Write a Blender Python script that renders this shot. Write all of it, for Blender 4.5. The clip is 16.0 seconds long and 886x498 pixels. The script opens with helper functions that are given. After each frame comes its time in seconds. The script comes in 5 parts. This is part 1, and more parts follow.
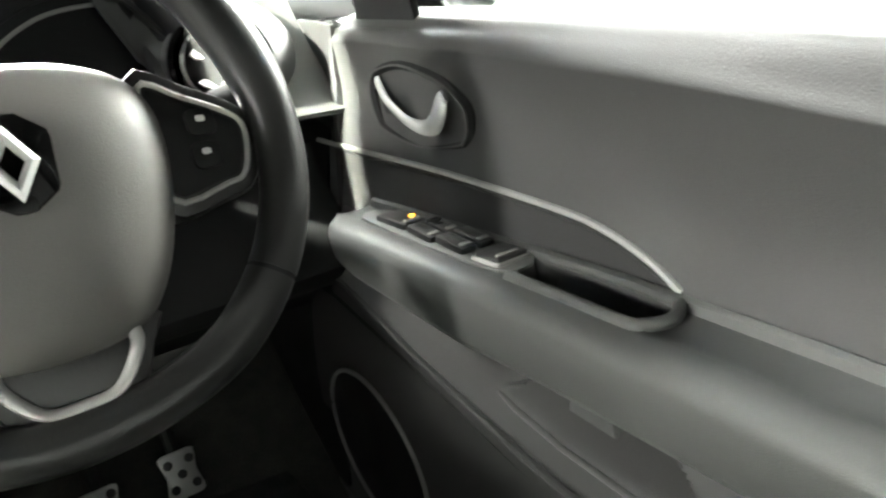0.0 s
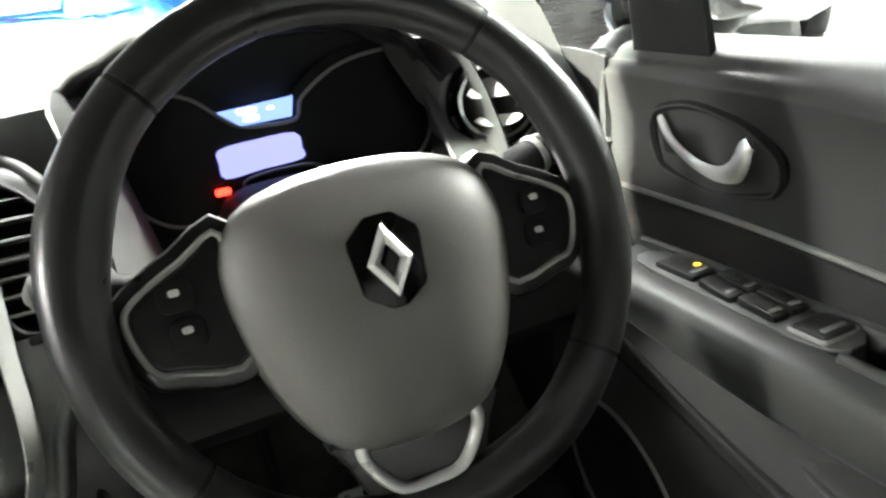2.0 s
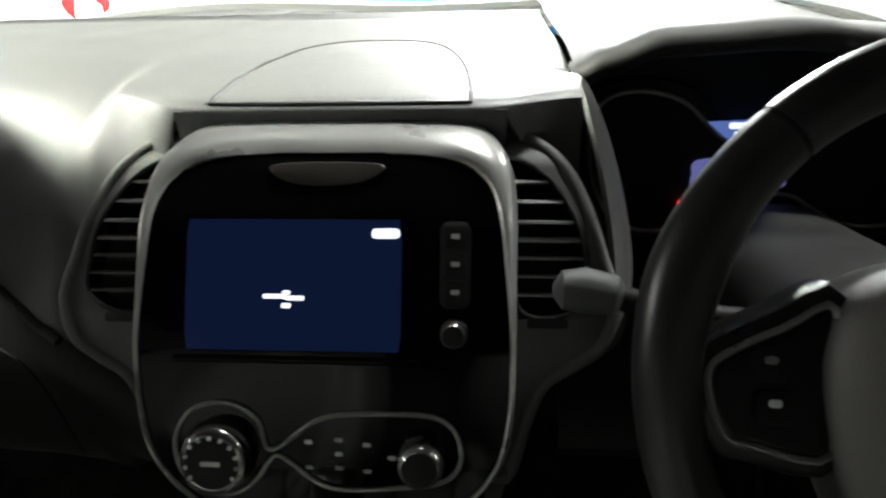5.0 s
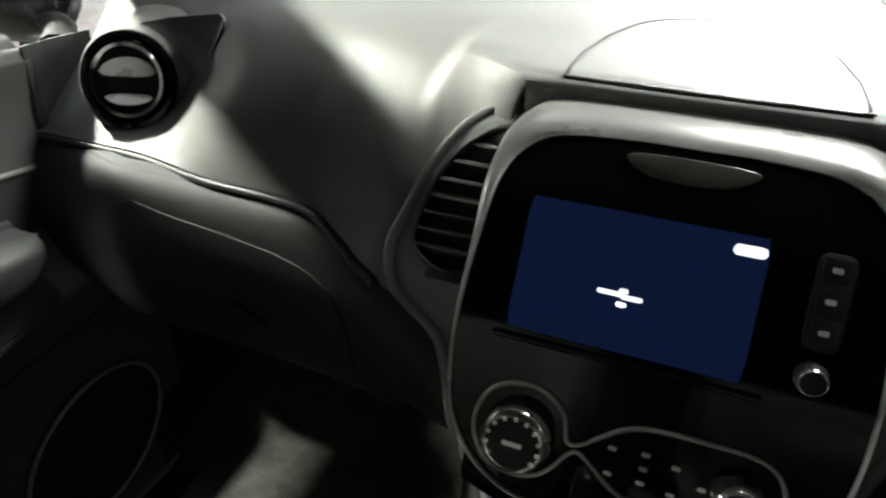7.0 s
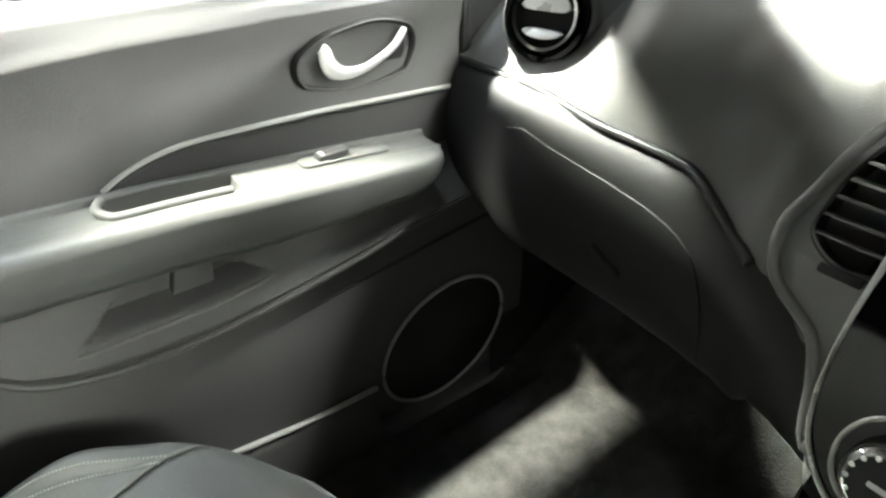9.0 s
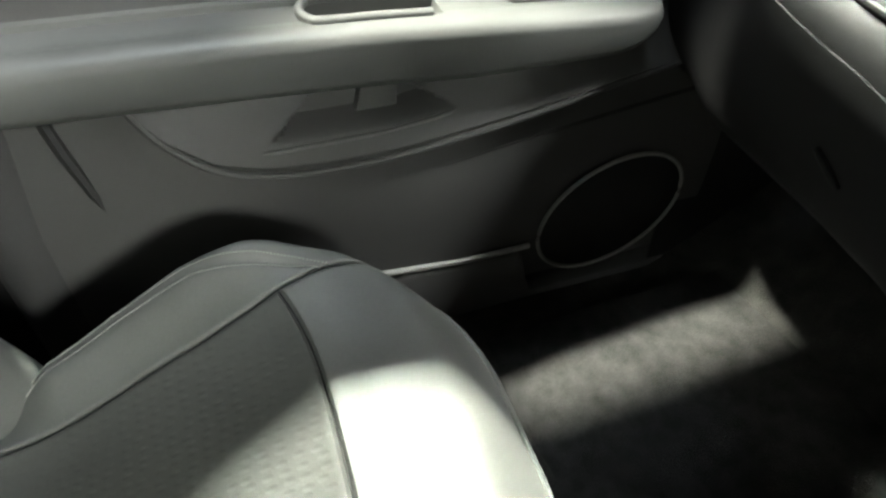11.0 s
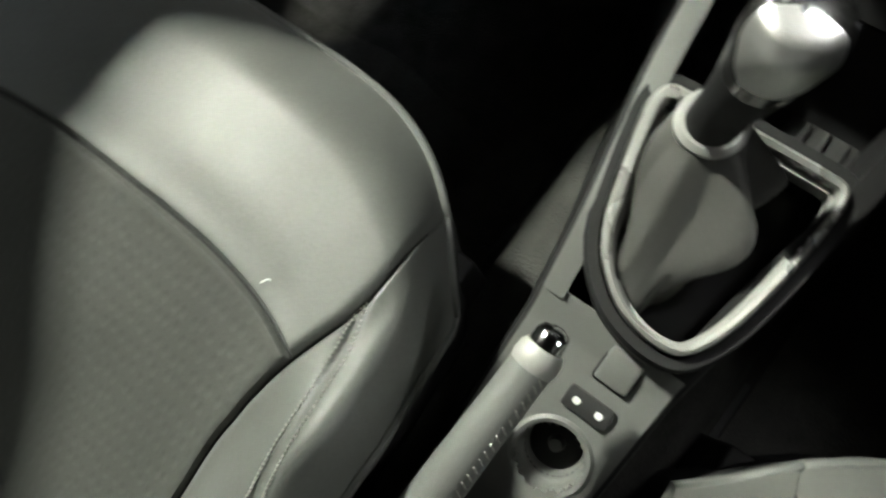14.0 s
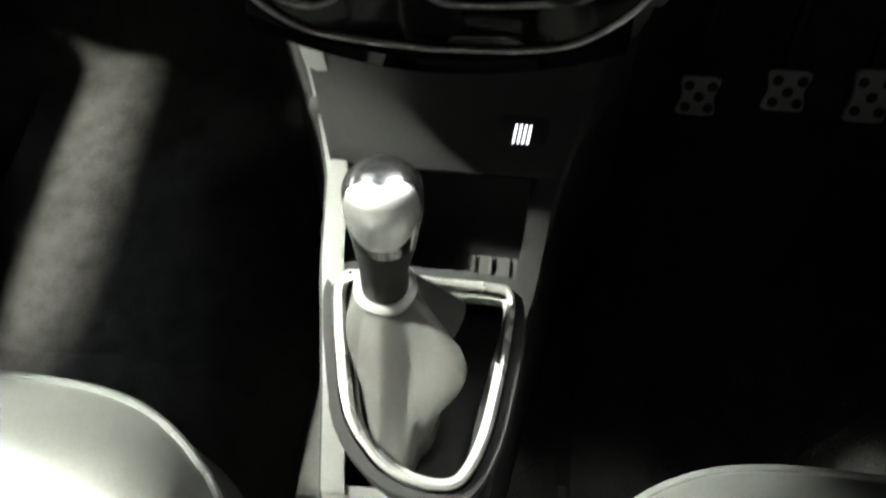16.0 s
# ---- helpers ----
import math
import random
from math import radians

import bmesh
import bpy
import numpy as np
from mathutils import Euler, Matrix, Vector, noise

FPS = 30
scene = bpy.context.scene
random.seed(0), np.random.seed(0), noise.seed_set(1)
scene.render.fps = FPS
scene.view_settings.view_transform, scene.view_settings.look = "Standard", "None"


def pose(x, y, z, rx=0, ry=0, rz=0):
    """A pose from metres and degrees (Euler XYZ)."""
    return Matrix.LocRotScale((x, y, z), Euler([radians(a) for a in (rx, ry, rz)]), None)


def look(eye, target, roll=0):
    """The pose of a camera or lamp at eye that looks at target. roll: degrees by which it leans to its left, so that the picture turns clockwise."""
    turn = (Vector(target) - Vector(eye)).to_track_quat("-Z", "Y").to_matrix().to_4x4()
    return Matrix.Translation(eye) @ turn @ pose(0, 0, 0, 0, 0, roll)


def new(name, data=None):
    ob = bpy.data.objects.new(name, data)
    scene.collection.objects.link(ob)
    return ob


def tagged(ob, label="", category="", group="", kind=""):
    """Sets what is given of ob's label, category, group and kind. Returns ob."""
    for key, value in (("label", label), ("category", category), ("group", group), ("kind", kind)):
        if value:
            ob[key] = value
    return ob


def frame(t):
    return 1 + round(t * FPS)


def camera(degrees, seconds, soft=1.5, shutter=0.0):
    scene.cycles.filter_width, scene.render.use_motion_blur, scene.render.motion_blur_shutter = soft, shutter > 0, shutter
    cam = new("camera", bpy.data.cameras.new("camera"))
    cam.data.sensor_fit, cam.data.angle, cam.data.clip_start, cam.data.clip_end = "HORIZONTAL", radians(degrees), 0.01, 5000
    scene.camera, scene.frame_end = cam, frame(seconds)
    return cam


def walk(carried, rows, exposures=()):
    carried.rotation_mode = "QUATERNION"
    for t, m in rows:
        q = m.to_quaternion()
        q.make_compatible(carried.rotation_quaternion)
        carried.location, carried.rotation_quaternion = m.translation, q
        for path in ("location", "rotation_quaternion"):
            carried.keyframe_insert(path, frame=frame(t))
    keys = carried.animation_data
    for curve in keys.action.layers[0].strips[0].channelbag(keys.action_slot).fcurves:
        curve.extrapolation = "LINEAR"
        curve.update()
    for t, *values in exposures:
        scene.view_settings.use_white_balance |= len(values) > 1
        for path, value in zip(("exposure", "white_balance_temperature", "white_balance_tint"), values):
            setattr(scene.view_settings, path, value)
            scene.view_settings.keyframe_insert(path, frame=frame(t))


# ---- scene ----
cam = camera(66.5, 16.0, soft=2.3, shutter=0.4)
PATH = [
    (0, (0.343, -0.429, 0.768), (1.428, 1.045, -0.037), -2.4),
    (0.5, (0.331, -0.408, 0.779), (1.306, 1.117, -0.071), -4.5),
    (1, (0.318, -0.389, 0.798), (1.179, 1.202, -0.056), -6.2),
    (1.5, (0.298, -0.369, 0.823), (1.015, 1.298, -0.018), -8.0),
    (2, (0.28, -0.352, 0.833), (0.905, 1.355, -0.001), -7.2),
    (2.5, (0.255, -0.339, 0.846), (0.787, 1.404, 0.023), -5.6),
    (3, (0.229, -0.324, 0.855), (0.658, 1.455, 0.048), -4.3),
    (3.5, (0.206, -0.311, 0.856), (0.505, 1.496, 0.053), -4.0),
    (4, (0.18, -0.298, 0.859), (0.318, 1.526, 0.05), -2.4),
    (6.5, (0.028, -0.266, 0.881), (-0.488, 1.421, -0.061), -0.2),
    (7, (0.002, -0.269, 0.878), (-0.637, 1.362, -0.088), 2.0),
    (7.5, (-0.006, -0.268, 0.884), (-0.826, 1.248, -0.13), 0.2),
    (8, (-0.012, -0.276, 0.878), (-1.104, 1.058, -0.135), -2.1),
    (8.5, (-0.018, -0.279, 0.877), (-1.224, 0.892, -0.207), -1.5),
    (9, (-0.018, -0.278, 0.871), (-1.381, 0.698, -0.219), -1.1),
    (11.5, (-0.054, -0.286, 0.837), (-1.319, 0.059, -0.673), -2.3),
    (12, (-0.055, -0.275, 0.814), (-1.135, 0.04, -0.84), -4.6),
    (12.5, (-0.059, -0.265, 0.808), (-0.943, 0.002, -0.966), -8.1),
    (13, (-0.056, -0.258, 0.789), (-0.81, -0.036, -1.05), -14.5),
    (13.5, (-0.042, -0.233, 0.77), (-0.67, -0.151, -1.127), -32.3),
    (14, (-0.014, -0.208, 0.757), (-0.491, -0.098, -1.182), -41.2),
    (14.5, (0.023, -0.201, 0.744), (-0.35, 0.043, -1.205), -34.8),
    (15, (0.038, -0.198, 0.747), (-0.182, 0.224, -1.196), -13.1),
    (15.5, (0.045, -0.204, 0.756), (-0.134, 0.439, -1.13), -5.5),
    (16, (0.052, -0.215, 0.783), (-0.117, 0.688, -0.994), -3.9),
]
walk(cam, [(t, look(eye, target, roll)) for t, eye, target, roll in PATH],
     exposures=[(0.0, 2.4), (0.5, 2.4), (1.0, 2.75), (1.5, 2.5), (2.5, 1.0), (3.5, -0.3), (4.2, -0.5), (6.3, -0.8), (7.0, -0.6), (7.5, 0.0), (8.0, 0.45), (8.5, 0.95), (9.2, 1.2), (11.3, 0.2), (12.0, -0.7), (13.0, -1.3), (14.0, -1.3), (14.6, -0.9), (15.3, -0.3), (16.0, 0.1)])

# ---- light: a showroom at night; lamps out of view, most added as fill ----
world = bpy.data.worlds.new("showroom_air")
scene.world = world
world.use_nodes = True
world.node_tree.nodes["Background"].inputs[0].default_value = (0.9, 0.95, 1.0, 1)
world.node_tree.nodes["Background"].inputs[1].default_value = 0.004


def unseen_area_light(x, y, z, sx, sy, watts, target=None, color=(1.0, 1.0, 0.94)):
    d = bpy.data.lights.new("unseen_lamp", "AREA")
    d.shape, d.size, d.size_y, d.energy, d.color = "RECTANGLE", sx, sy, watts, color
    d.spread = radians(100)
    ob = new("unseen_lamp", d)
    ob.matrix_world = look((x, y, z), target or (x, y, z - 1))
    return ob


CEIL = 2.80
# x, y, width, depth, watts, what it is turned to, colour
# placed from the shadows it casts on dash and seat
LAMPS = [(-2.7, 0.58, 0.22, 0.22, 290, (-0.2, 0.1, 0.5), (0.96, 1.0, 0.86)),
         # added fill, placed by effect: armrest, hub, dash top, knob, doors
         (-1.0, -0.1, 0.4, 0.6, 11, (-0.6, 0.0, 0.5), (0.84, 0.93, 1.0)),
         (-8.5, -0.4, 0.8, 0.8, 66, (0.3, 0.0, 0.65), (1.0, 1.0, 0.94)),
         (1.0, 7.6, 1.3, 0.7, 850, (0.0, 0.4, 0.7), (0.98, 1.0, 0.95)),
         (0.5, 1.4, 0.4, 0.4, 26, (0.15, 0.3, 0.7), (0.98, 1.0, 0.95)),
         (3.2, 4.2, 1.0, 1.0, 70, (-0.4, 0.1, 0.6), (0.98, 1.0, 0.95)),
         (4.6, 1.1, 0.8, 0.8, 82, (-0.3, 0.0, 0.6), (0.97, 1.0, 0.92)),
         # added to brighten the parked cars only, turned away from the cabin
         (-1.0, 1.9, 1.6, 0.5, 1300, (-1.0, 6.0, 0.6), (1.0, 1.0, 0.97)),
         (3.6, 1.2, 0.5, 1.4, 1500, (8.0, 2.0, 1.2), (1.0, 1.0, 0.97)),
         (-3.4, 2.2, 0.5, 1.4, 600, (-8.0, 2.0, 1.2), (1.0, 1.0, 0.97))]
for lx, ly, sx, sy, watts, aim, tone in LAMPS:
    unseen_area_light(lx, ly, CEIL - 0.04, sx, sy, watts, aim, tone)
# made-up narrow spot above the passenger's side, added for the footwell's light patch
SPOT = (-0.94, -1.10, CEIL - 0.12)
sd = bpy.data.lights.new("footwell_patch_spot", "SPOT")
sd.energy, sd.spot_size, sd.spot_blend, sd.shadow_soft_size, sd.color = 2100, radians(9.2), 0.5, 0.07, (1.0, 1.0, 0.86)
so = new("footwell_patch_spot", sd)
so.matrix_world = look(SPOT, (-0.455, 0.20, 0.02))


# ---- materials ----
def material(name, color, rough=0.6, metal=0.0, grain=0.0, grain_size=800.0, mottle=0.06, mottle_size=9.0,
             spec=0.5, coat=0.0, emit=None, emit_strength=0.0, rough_var=0.08, stretch=(1, 1, 1)):
    """Principled surface with variation at two scales, and fine relief of the given depth."""
    m = bpy.data.materials.new(name)
    m.use_nodes = True
    nt = m.node_tree
    n, l = nt.nodes, nt.links
    p = n["Principled BSDF"]
    co = n.new("ShaderNodeTexCoord")
    mp = n.new("ShaderNodeMapping")
    mp.inputs["Scale"].default_value = stretch
    l.new(co.outputs["Object"], mp.inputs[0])
    big = n.new("ShaderNodeTexNoise")
    big.inputs["Scale"].default_value, big.inputs["Detail"].default_value = mottle_size, 6
    l.new(mp.outputs[0], big.inputs["Vector"])
    fine = n.new("ShaderNodeTexNoise")
    fine.inputs["Scale"].default_value, fine.inputs["Detail"].default_value = grain_size, 3
    l.new(mp.outputs[0], fine.inputs["Vector"])
    mixv = n.new("ShaderNodeMath")
    mixv.operation = "MULTIPLY_ADD"
    l.new(fine.outputs["Fac"], mixv.inputs[0])
    mixv.inputs[1].default_value = 0.5
    l.new(big.outputs["Fac"], mixv.inputs[2])
    ramp = n.new("ShaderNodeValToRGB")
    c = Vector(color)
    ramp.color_ramp.elements[0].position, ramp.color_ramp.elements[1].position = 0.45, 1.05
    ramp.color_ramp.elements[0].color = (*(c * (1 - mottle * 2)), 1)
    ramp.color_ramp.elements[1].color = (*(c * (1 + mottle * 2)), 1)
    l.new(mixv.outputs[0], ramp.inputs[0])
    l.new(ramp.outputs[0], p.inputs["Base Color"])
    r = n.new("ShaderNodeMapRange")
    r.inputs["From Min"].default_value, r.inputs["From Max"].default_value = 0.3, 0.7
    r.inputs["To Min"].default_value, r.inputs["To Max"].default_value = max(0.02, rough - rough_var), min(1, rough + rough_var)
    l.new(big.outputs["Fac"], r.inputs[0])
    l.new(r.outputs[0], p.inputs["Roughness"])
    p.inputs["Metallic"].default_value = metal
    p.inputs["Specular IOR Level"].default_value = spec
    p.inputs["Coat Weight"].default_value = coat
    if grain:
        b = n.new("ShaderNodeBump")
        b.inputs["Strength"].default_value, b.inputs["Distance"].default_value = 0.6, grain
        l.new(fine.outputs["Fac"], b.inputs["Height"])
        l.new(b.outputs[0], p.inputs["Normal"])
    if emit:
        p.inputs["Emission Color"].default_value = (*emit, 1)
        p.inputs["Emission Strength"].default_value = emit_strength
    return m


def leather(name, color, rough=0.42, dimples=0.0):
    """Leather: pebbled cells over a soft mottling, with rows of pressed dimples if asked."""
    m = material(name, color, rough, 0, 0, 350, 0.08, 14)
    n, l = m.node_tree.nodes, m.node_tree.links
    co = n["Texture Coordinate"]
    v = n.new("ShaderNodeTexVoronoi")
    v.inputs["Scale"].default_value = 420
    l.new(co.outputs["Object"], v.inputs["Vector"])
    w = n.new("ShaderNodeTexNoise")
    w.inputs["Scale"].default_value = 45
    l.new(co.outputs["Object"], w.inputs["Vector"])
    a = n.new("ShaderNodeMath")
    a.operation = "MULTIPLY_ADD"
    l.new(w.outputs["Fac"], a.inputs[0])
    a.inputs[1].default_value = 0.6
    l.new(v.outputs["Distance"], a.inputs[2])
    b = n.new("ShaderNodeBump")
    b.inputs["Strength"].default_value, b.inputs["Distance"].default_value = 0.30, 0.00018
    l.new(a.outputs[0], b.inputs["Height"])
    l.new(b.outputs[0], n["Principled BSDF"].inputs["Normal"])
    if dimples:
        mp = n.new("ShaderNodeMapping")
        mp.inputs["Scale"].default_value = (1.0, 0.62, 0.0)
        l.new(co.outputs["Object"], mp.inputs[0])
        d = n.new("ShaderNodeTexVoronoi")
        d.voronoi_dimensions = "2D"
        d.inputs["Scale"].default_value, d.inputs["Randomness"].default_value = 105, 0.35
        l.new(mp.outputs[0], d.inputs["Vector"])
        r = n.new("ShaderNodeMapRange")
        r.inputs["From Min"].default_value, r.inputs["From Max"].default_value = 0.08, 0.36
        l.new(d.outputs["Distance"], r.inputs[0])
        b2 = n.new("ShaderNodeBump")
        b2.inputs["Strength"].default_value, b2.inputs["Distance"].default_value = 0.5, dimples
        l.new(r.outputs[0], b2.inputs["Height"])
        l.new(b.outputs[0], b2.inputs["Normal"])
        l.new(b2.outputs[0], n["Principled BSDF"].inputs["Normal"])
    return m


def glass(name, tint=(1, 1, 1)):
    m = bpy.data.materials.new(name)
    m.use_nodes = True
    n, l = m.node_tree.nodes, m.node_tree.links
    tr, gl, mx = (n.new(k) for k in ("ShaderNodeBsdfTransparent", "ShaderNodeBsdfGlossy", "ShaderNodeMixShader"))
    tr.inputs[0].default_value = (*tint, 1)
    gl.inputs["Roughness"].default_value = 0.02
    mx.inputs[0].default_value = 0.03
    l.new(tr.outputs[0], mx.inputs[1]), l.new(gl.outputs[0], mx.inputs[2])
    l.new(mx.outputs[0], n["Material Output"].inputs[0])
    return m


M_DASH = material("soft_dash_plastic", (0.085, 0.085, 0.083), 0.55, 0, 0.0006, 900, 0.06, 7)
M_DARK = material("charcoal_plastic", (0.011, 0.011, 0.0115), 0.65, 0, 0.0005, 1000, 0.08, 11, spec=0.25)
M_BLACK = material("matt_black_plastic", (0.007, 0.007, 0.0075), 0.6, 0, 0.0003, 900, 0.1, 12, spec=0.3)
M_DOOR = material("door_plastic", (0.040, 0.040, 0.039), 0.58, 0, 0.0006, 850, 0.07, 6)
M_DOORLOW = material("door_lower_plastic", (0.045, 0.045, 0.044), 0.6, 0, 0.0006, 850, 0.07, 6)
M_ARM = material("armrest_plastic", (0.070, 0.072, 0.069), 0.5, 0, 0.0004, 900, 0.05, 10)
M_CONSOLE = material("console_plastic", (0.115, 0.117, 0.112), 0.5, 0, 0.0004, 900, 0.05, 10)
M_BEZEL = material("polished_bezel", (0.46, 0.46, 0.445), 0.3, 0.6, 0, 900, 0.03, 14)
M_DIAL = material("chrome_dial_rim", (0.5, 0.5, 0.48), 0.22, 0.95, 0, 900, 0.03, 14)
M_INSERT = material("door_insert_fabric", (0.028, 0.028, 0.028), 0.85, 0, 0.0007, 1200, 0.1, 15)
M_GLOSS = material("piano_black", (0.003, 0.003, 0.003), 0.06, 0, 0, 400, 0.1, 6, rough_var=0.03, spec=0.16)
M_SILVER = material("satin_silver_paint", (0.55, 0.55, 0.53), 0.30, 0.45, 0, 900, 0.03, 14, rough_var=0.05)
M_CHROME = material("chrome", (0.75, 0.75, 0.74), 0.1, 1.0, 0, 600, 0.03, 20, rough_var=0.04)
M_BRIGHT = material("bright_satin_metal", (0.78, 0.78, 0.77), 0.2, 0.6, 0, 600, 0.03, 20, rough_var=0.05)
M_BLADE = material("silver_blade_metal", (0.75, 0.75, 0.74), 0.3, 0.4, 0, 600, 0.03, 20, rough_var=0.05)
M_KNOB = material("smoked_chrome_knob", (0.42, 0.42, 0.42), 0.17, 0.95, 0, 600, 0.03, 20, rough_var=0.04)
M_KNOBFACE = material("brushed_knob_face", (0.86, 0.86, 0.85), 0.36, 0.95, 0.0001, 500, 0.05, 30, rough_var=0.08, stretch=(1, 1, .15))
M_GREYTRIM = material("grey_trim", (0.30, 0.30, 0.285), 0.45, 0.2, 0, 700, 0.04, 12)
M_LEATHER = leather("seat_leather", (0.085, 0.088, 0.083), 0.52)
M_LEATHER_IN = leather("perforated_leather", (0.054, 0.056, 0.052), 0.6, 0.0006)
M_WHEEL = leather("wheel_leather", (0.018, 0.018, 0.0175), 0.33)
M_AIRBAG = material("airbag_cover", (0.125, 0.120, 0.113), 0.5, 0, 0.0004, 1000, 0.04, 9)
M_STITCH = material("grey_thread", (0.28, 0.28, 0.26), 0.8, 0, 0, 500, 0.1, 90)
M_CARPET = material("carpet", (0.035, 0.035, 0.033), 0.95, 0, 0.003, 420, 0.25, 30, spec=0.1)
M_MAT = material("floor_mat_pile", (0.03, 0.03, 0.029), 0.95, 0, 0.003, 500, 0.25, 35, spec=0.1)
M_SWITCH = material("switch_plastic", (0.028, 0.028, 0.028), 0.34, 0, 0.0002, 900, 0.06, 12)
M_RUBBER = material("rubber", (0.012, 0.012, 0.012), 0.7, 0, 0.0003, 700, 0.1, 20)
M_BOOT = leather("gaiter_leather", (0.05, 0.05, 0.047), 0.44)
M_SCREEN = material("blue_screen", (0.005, 0.01, 0.03), 0.12, 0, 0, 300, 0.02, 8, emit=(0.0042, 0.0088, 0.034), emit_strength=1.15)
M_GLYPH = material("screen_glyph_white", (0.8, 0.8, 0.8), 0.3, emit=(0.9, 0.95, 1.0), emit_strength=2.0)
M_DISP = material("lcd_blue", (0.05, 0.08, 0.2), 0.2, emit=(0.14, 0.22, 0.62), emit_strength=1.0)
M_DISP2 = material("lcd_lilac", (0.05, 0.08, 0.2), 0.2, emit=(0.17, 0.18, 0.48), emit_strength=1.0)
M_RED = material("warning_red", (0.3, 0.0, 0.0), 0.3, emit=(1.0, 0.02, 0.01), emit_strength=4.0)
M_AMBER = material("switch_amber", (0.4, 0.15, 0.0), 0.3, emit=(1.0, 0.4, 0.03), emit_strength=2.0)
M_WHITEMARK = material("white_marking", (0.7, 0.7, 0.7), 0.5)
M_GLASS = glass("clear_glass", (0.97, 0.99, 0.98))
# cloth toned dark so that the cabin gets little bounced light
M_ROOF = material("headliner_cloth", (0.05, 0.05, 0.048), 0.95, 0, 0.001, 900, 0.08, 12)
M_PILLAR = material("pillar_trim", (0.03, 0.03, 0.03), 0.7, 0, 0.0004, 900, 0.06, 12)
M_BAND = material("defroster_plastic", (0.013, 0.013, 0.013), 0.6, 0, 0.0005, 900, 0.08, 8)
# pale tone stands in for overexposed glare on the bonnet
M_HOODGLARE = material("bonnet_glare_paint", (0.7, 0.69, 0.66), 0.3, 0.1, 0, 200, 0.02, 3, coat=0.5)
M_BROWN = material("brown_body_paint", (0.20, 0.07, 0.03), 0.35, 0.2, 0, 300, 0.06, 6, coat=0.3)
M_LENS = material("smoked_lens", (0.05, 0.045, 0.04), 0.2, 0, 0, 300, 0.1, 30)


# ---- mesh helpers ----
def thing(name, at, label, category, group="", kind=""):
    e = new(name)
    e.empty_display_size = 0.05
    e.location = at
    return tagged(e, label, category, group, kind)


def part(name, bm, mat, parent=None, label="", smooth=True, angle=40):
    me = bpy.data.meshes.new(name)
    bmesh.ops.recalc_face_normals(bm, faces=bm.faces[:])
    bm.to_mesh(me)
    bm.free()
    me.materials.append(mat)
    if smooth:
        for f in me.polygons:
            f.use_smooth = True
        me.set_sharp_from_angle(angle=radians(angle))
    ob = new(name, me)
    if parent is not None:
        ob.parent = parent
        if parent.type == "EMPTY":
            ob.matrix_parent_inverse = Matrix.Translation(-parent.location)
    return tagged(ob, label) if label else ob


def catmull(pts, n=8, closed=False):
    """A smooth line through the points, n steps a stretch."""
    P = [Vector(p) for p in pts]
    k = len(P)
    out = []
    for i in range(k if closed else k - 1):
        a, b, c, d = ((P[(i + j) % k] for j in (-1, 0, 1, 2)) if closed else (P[max(i - 1, 0)], P[i], P[i + 1], P[min(i + 2, k - 1)]))
        for s in range(n):
            t = s / n
            out.append(0.5 * (2 * b + (c - a) * t + (2 * a - 5 * b + 4 * c - d) * t * t + (3 * b - a - 3 * c + d) * t ** 3))
    if not closed:
        out.append(P[-1])
    return out


def rows_to_bm(rows, close_u=False, close_v=False, cap=False, bm=None):
    """A sheet through rows of points of the same length."""
    bm = bm or bmesh.new()
    V = [[bm.verts.new(p) for p in r] for r in rows]
    nu, nv = len(V), len(V[0])
    for i in range(nu if close_u else nu - 1):
        for j in range(nv if close_v else nv - 1):
            a, b, c, d = V[i][j], V[(i + 1) % nu][j], V[(i + 1) % nu][(j + 1) % nv], V[i][(j + 1) % nv]
            bm.faces.new((a, b, c, d))
    if cap:
        bm.faces.new(V[0])
        bm.faces.new(V[-1])
    return bm


def thicken(bm, depth):
    bmesh.ops.recalc_face_normals(bm, faces=bm.faces[:])
    bmesh.ops.solidify(bm, geom=bm.faces[:], thickness=depth)
    return bm


def tube(path, radius, n=10, closed=False, flat=1.0, bm=None, up=(0, 0, 1)):
    """A round bar along a path; radius a number or one for each point; flat squeezes it along its second axis."""
    P = [Vector(p) for p in path]
    k = len(P)
    rows = []
    up = Vector(up)
    for i, p in enumerate(P):
        t = (P[(i + 1) % k] - P[i - 1]) if closed else (P[min(i + 1, k - 1)] - P[max(i - 1, 0)])
        t.normalize()
        s = t.cross(up)
        if s.length < 1e-4:
            s = t.cross(Vector((1, 0, 0)))
        s.normalize()
        w = s.cross(t)
        r = radius[i] if isinstance(radius, (list, tuple)) else radius
        rows.append([p + s * math.cos(a) * r + w * math.sin(a) * r * flat for a in (2 * math.pi * j / n for j in range(n))])
    return rows_to_bm(rows, close_u=closed, close_v=True, cap=not closed, bm=bm)


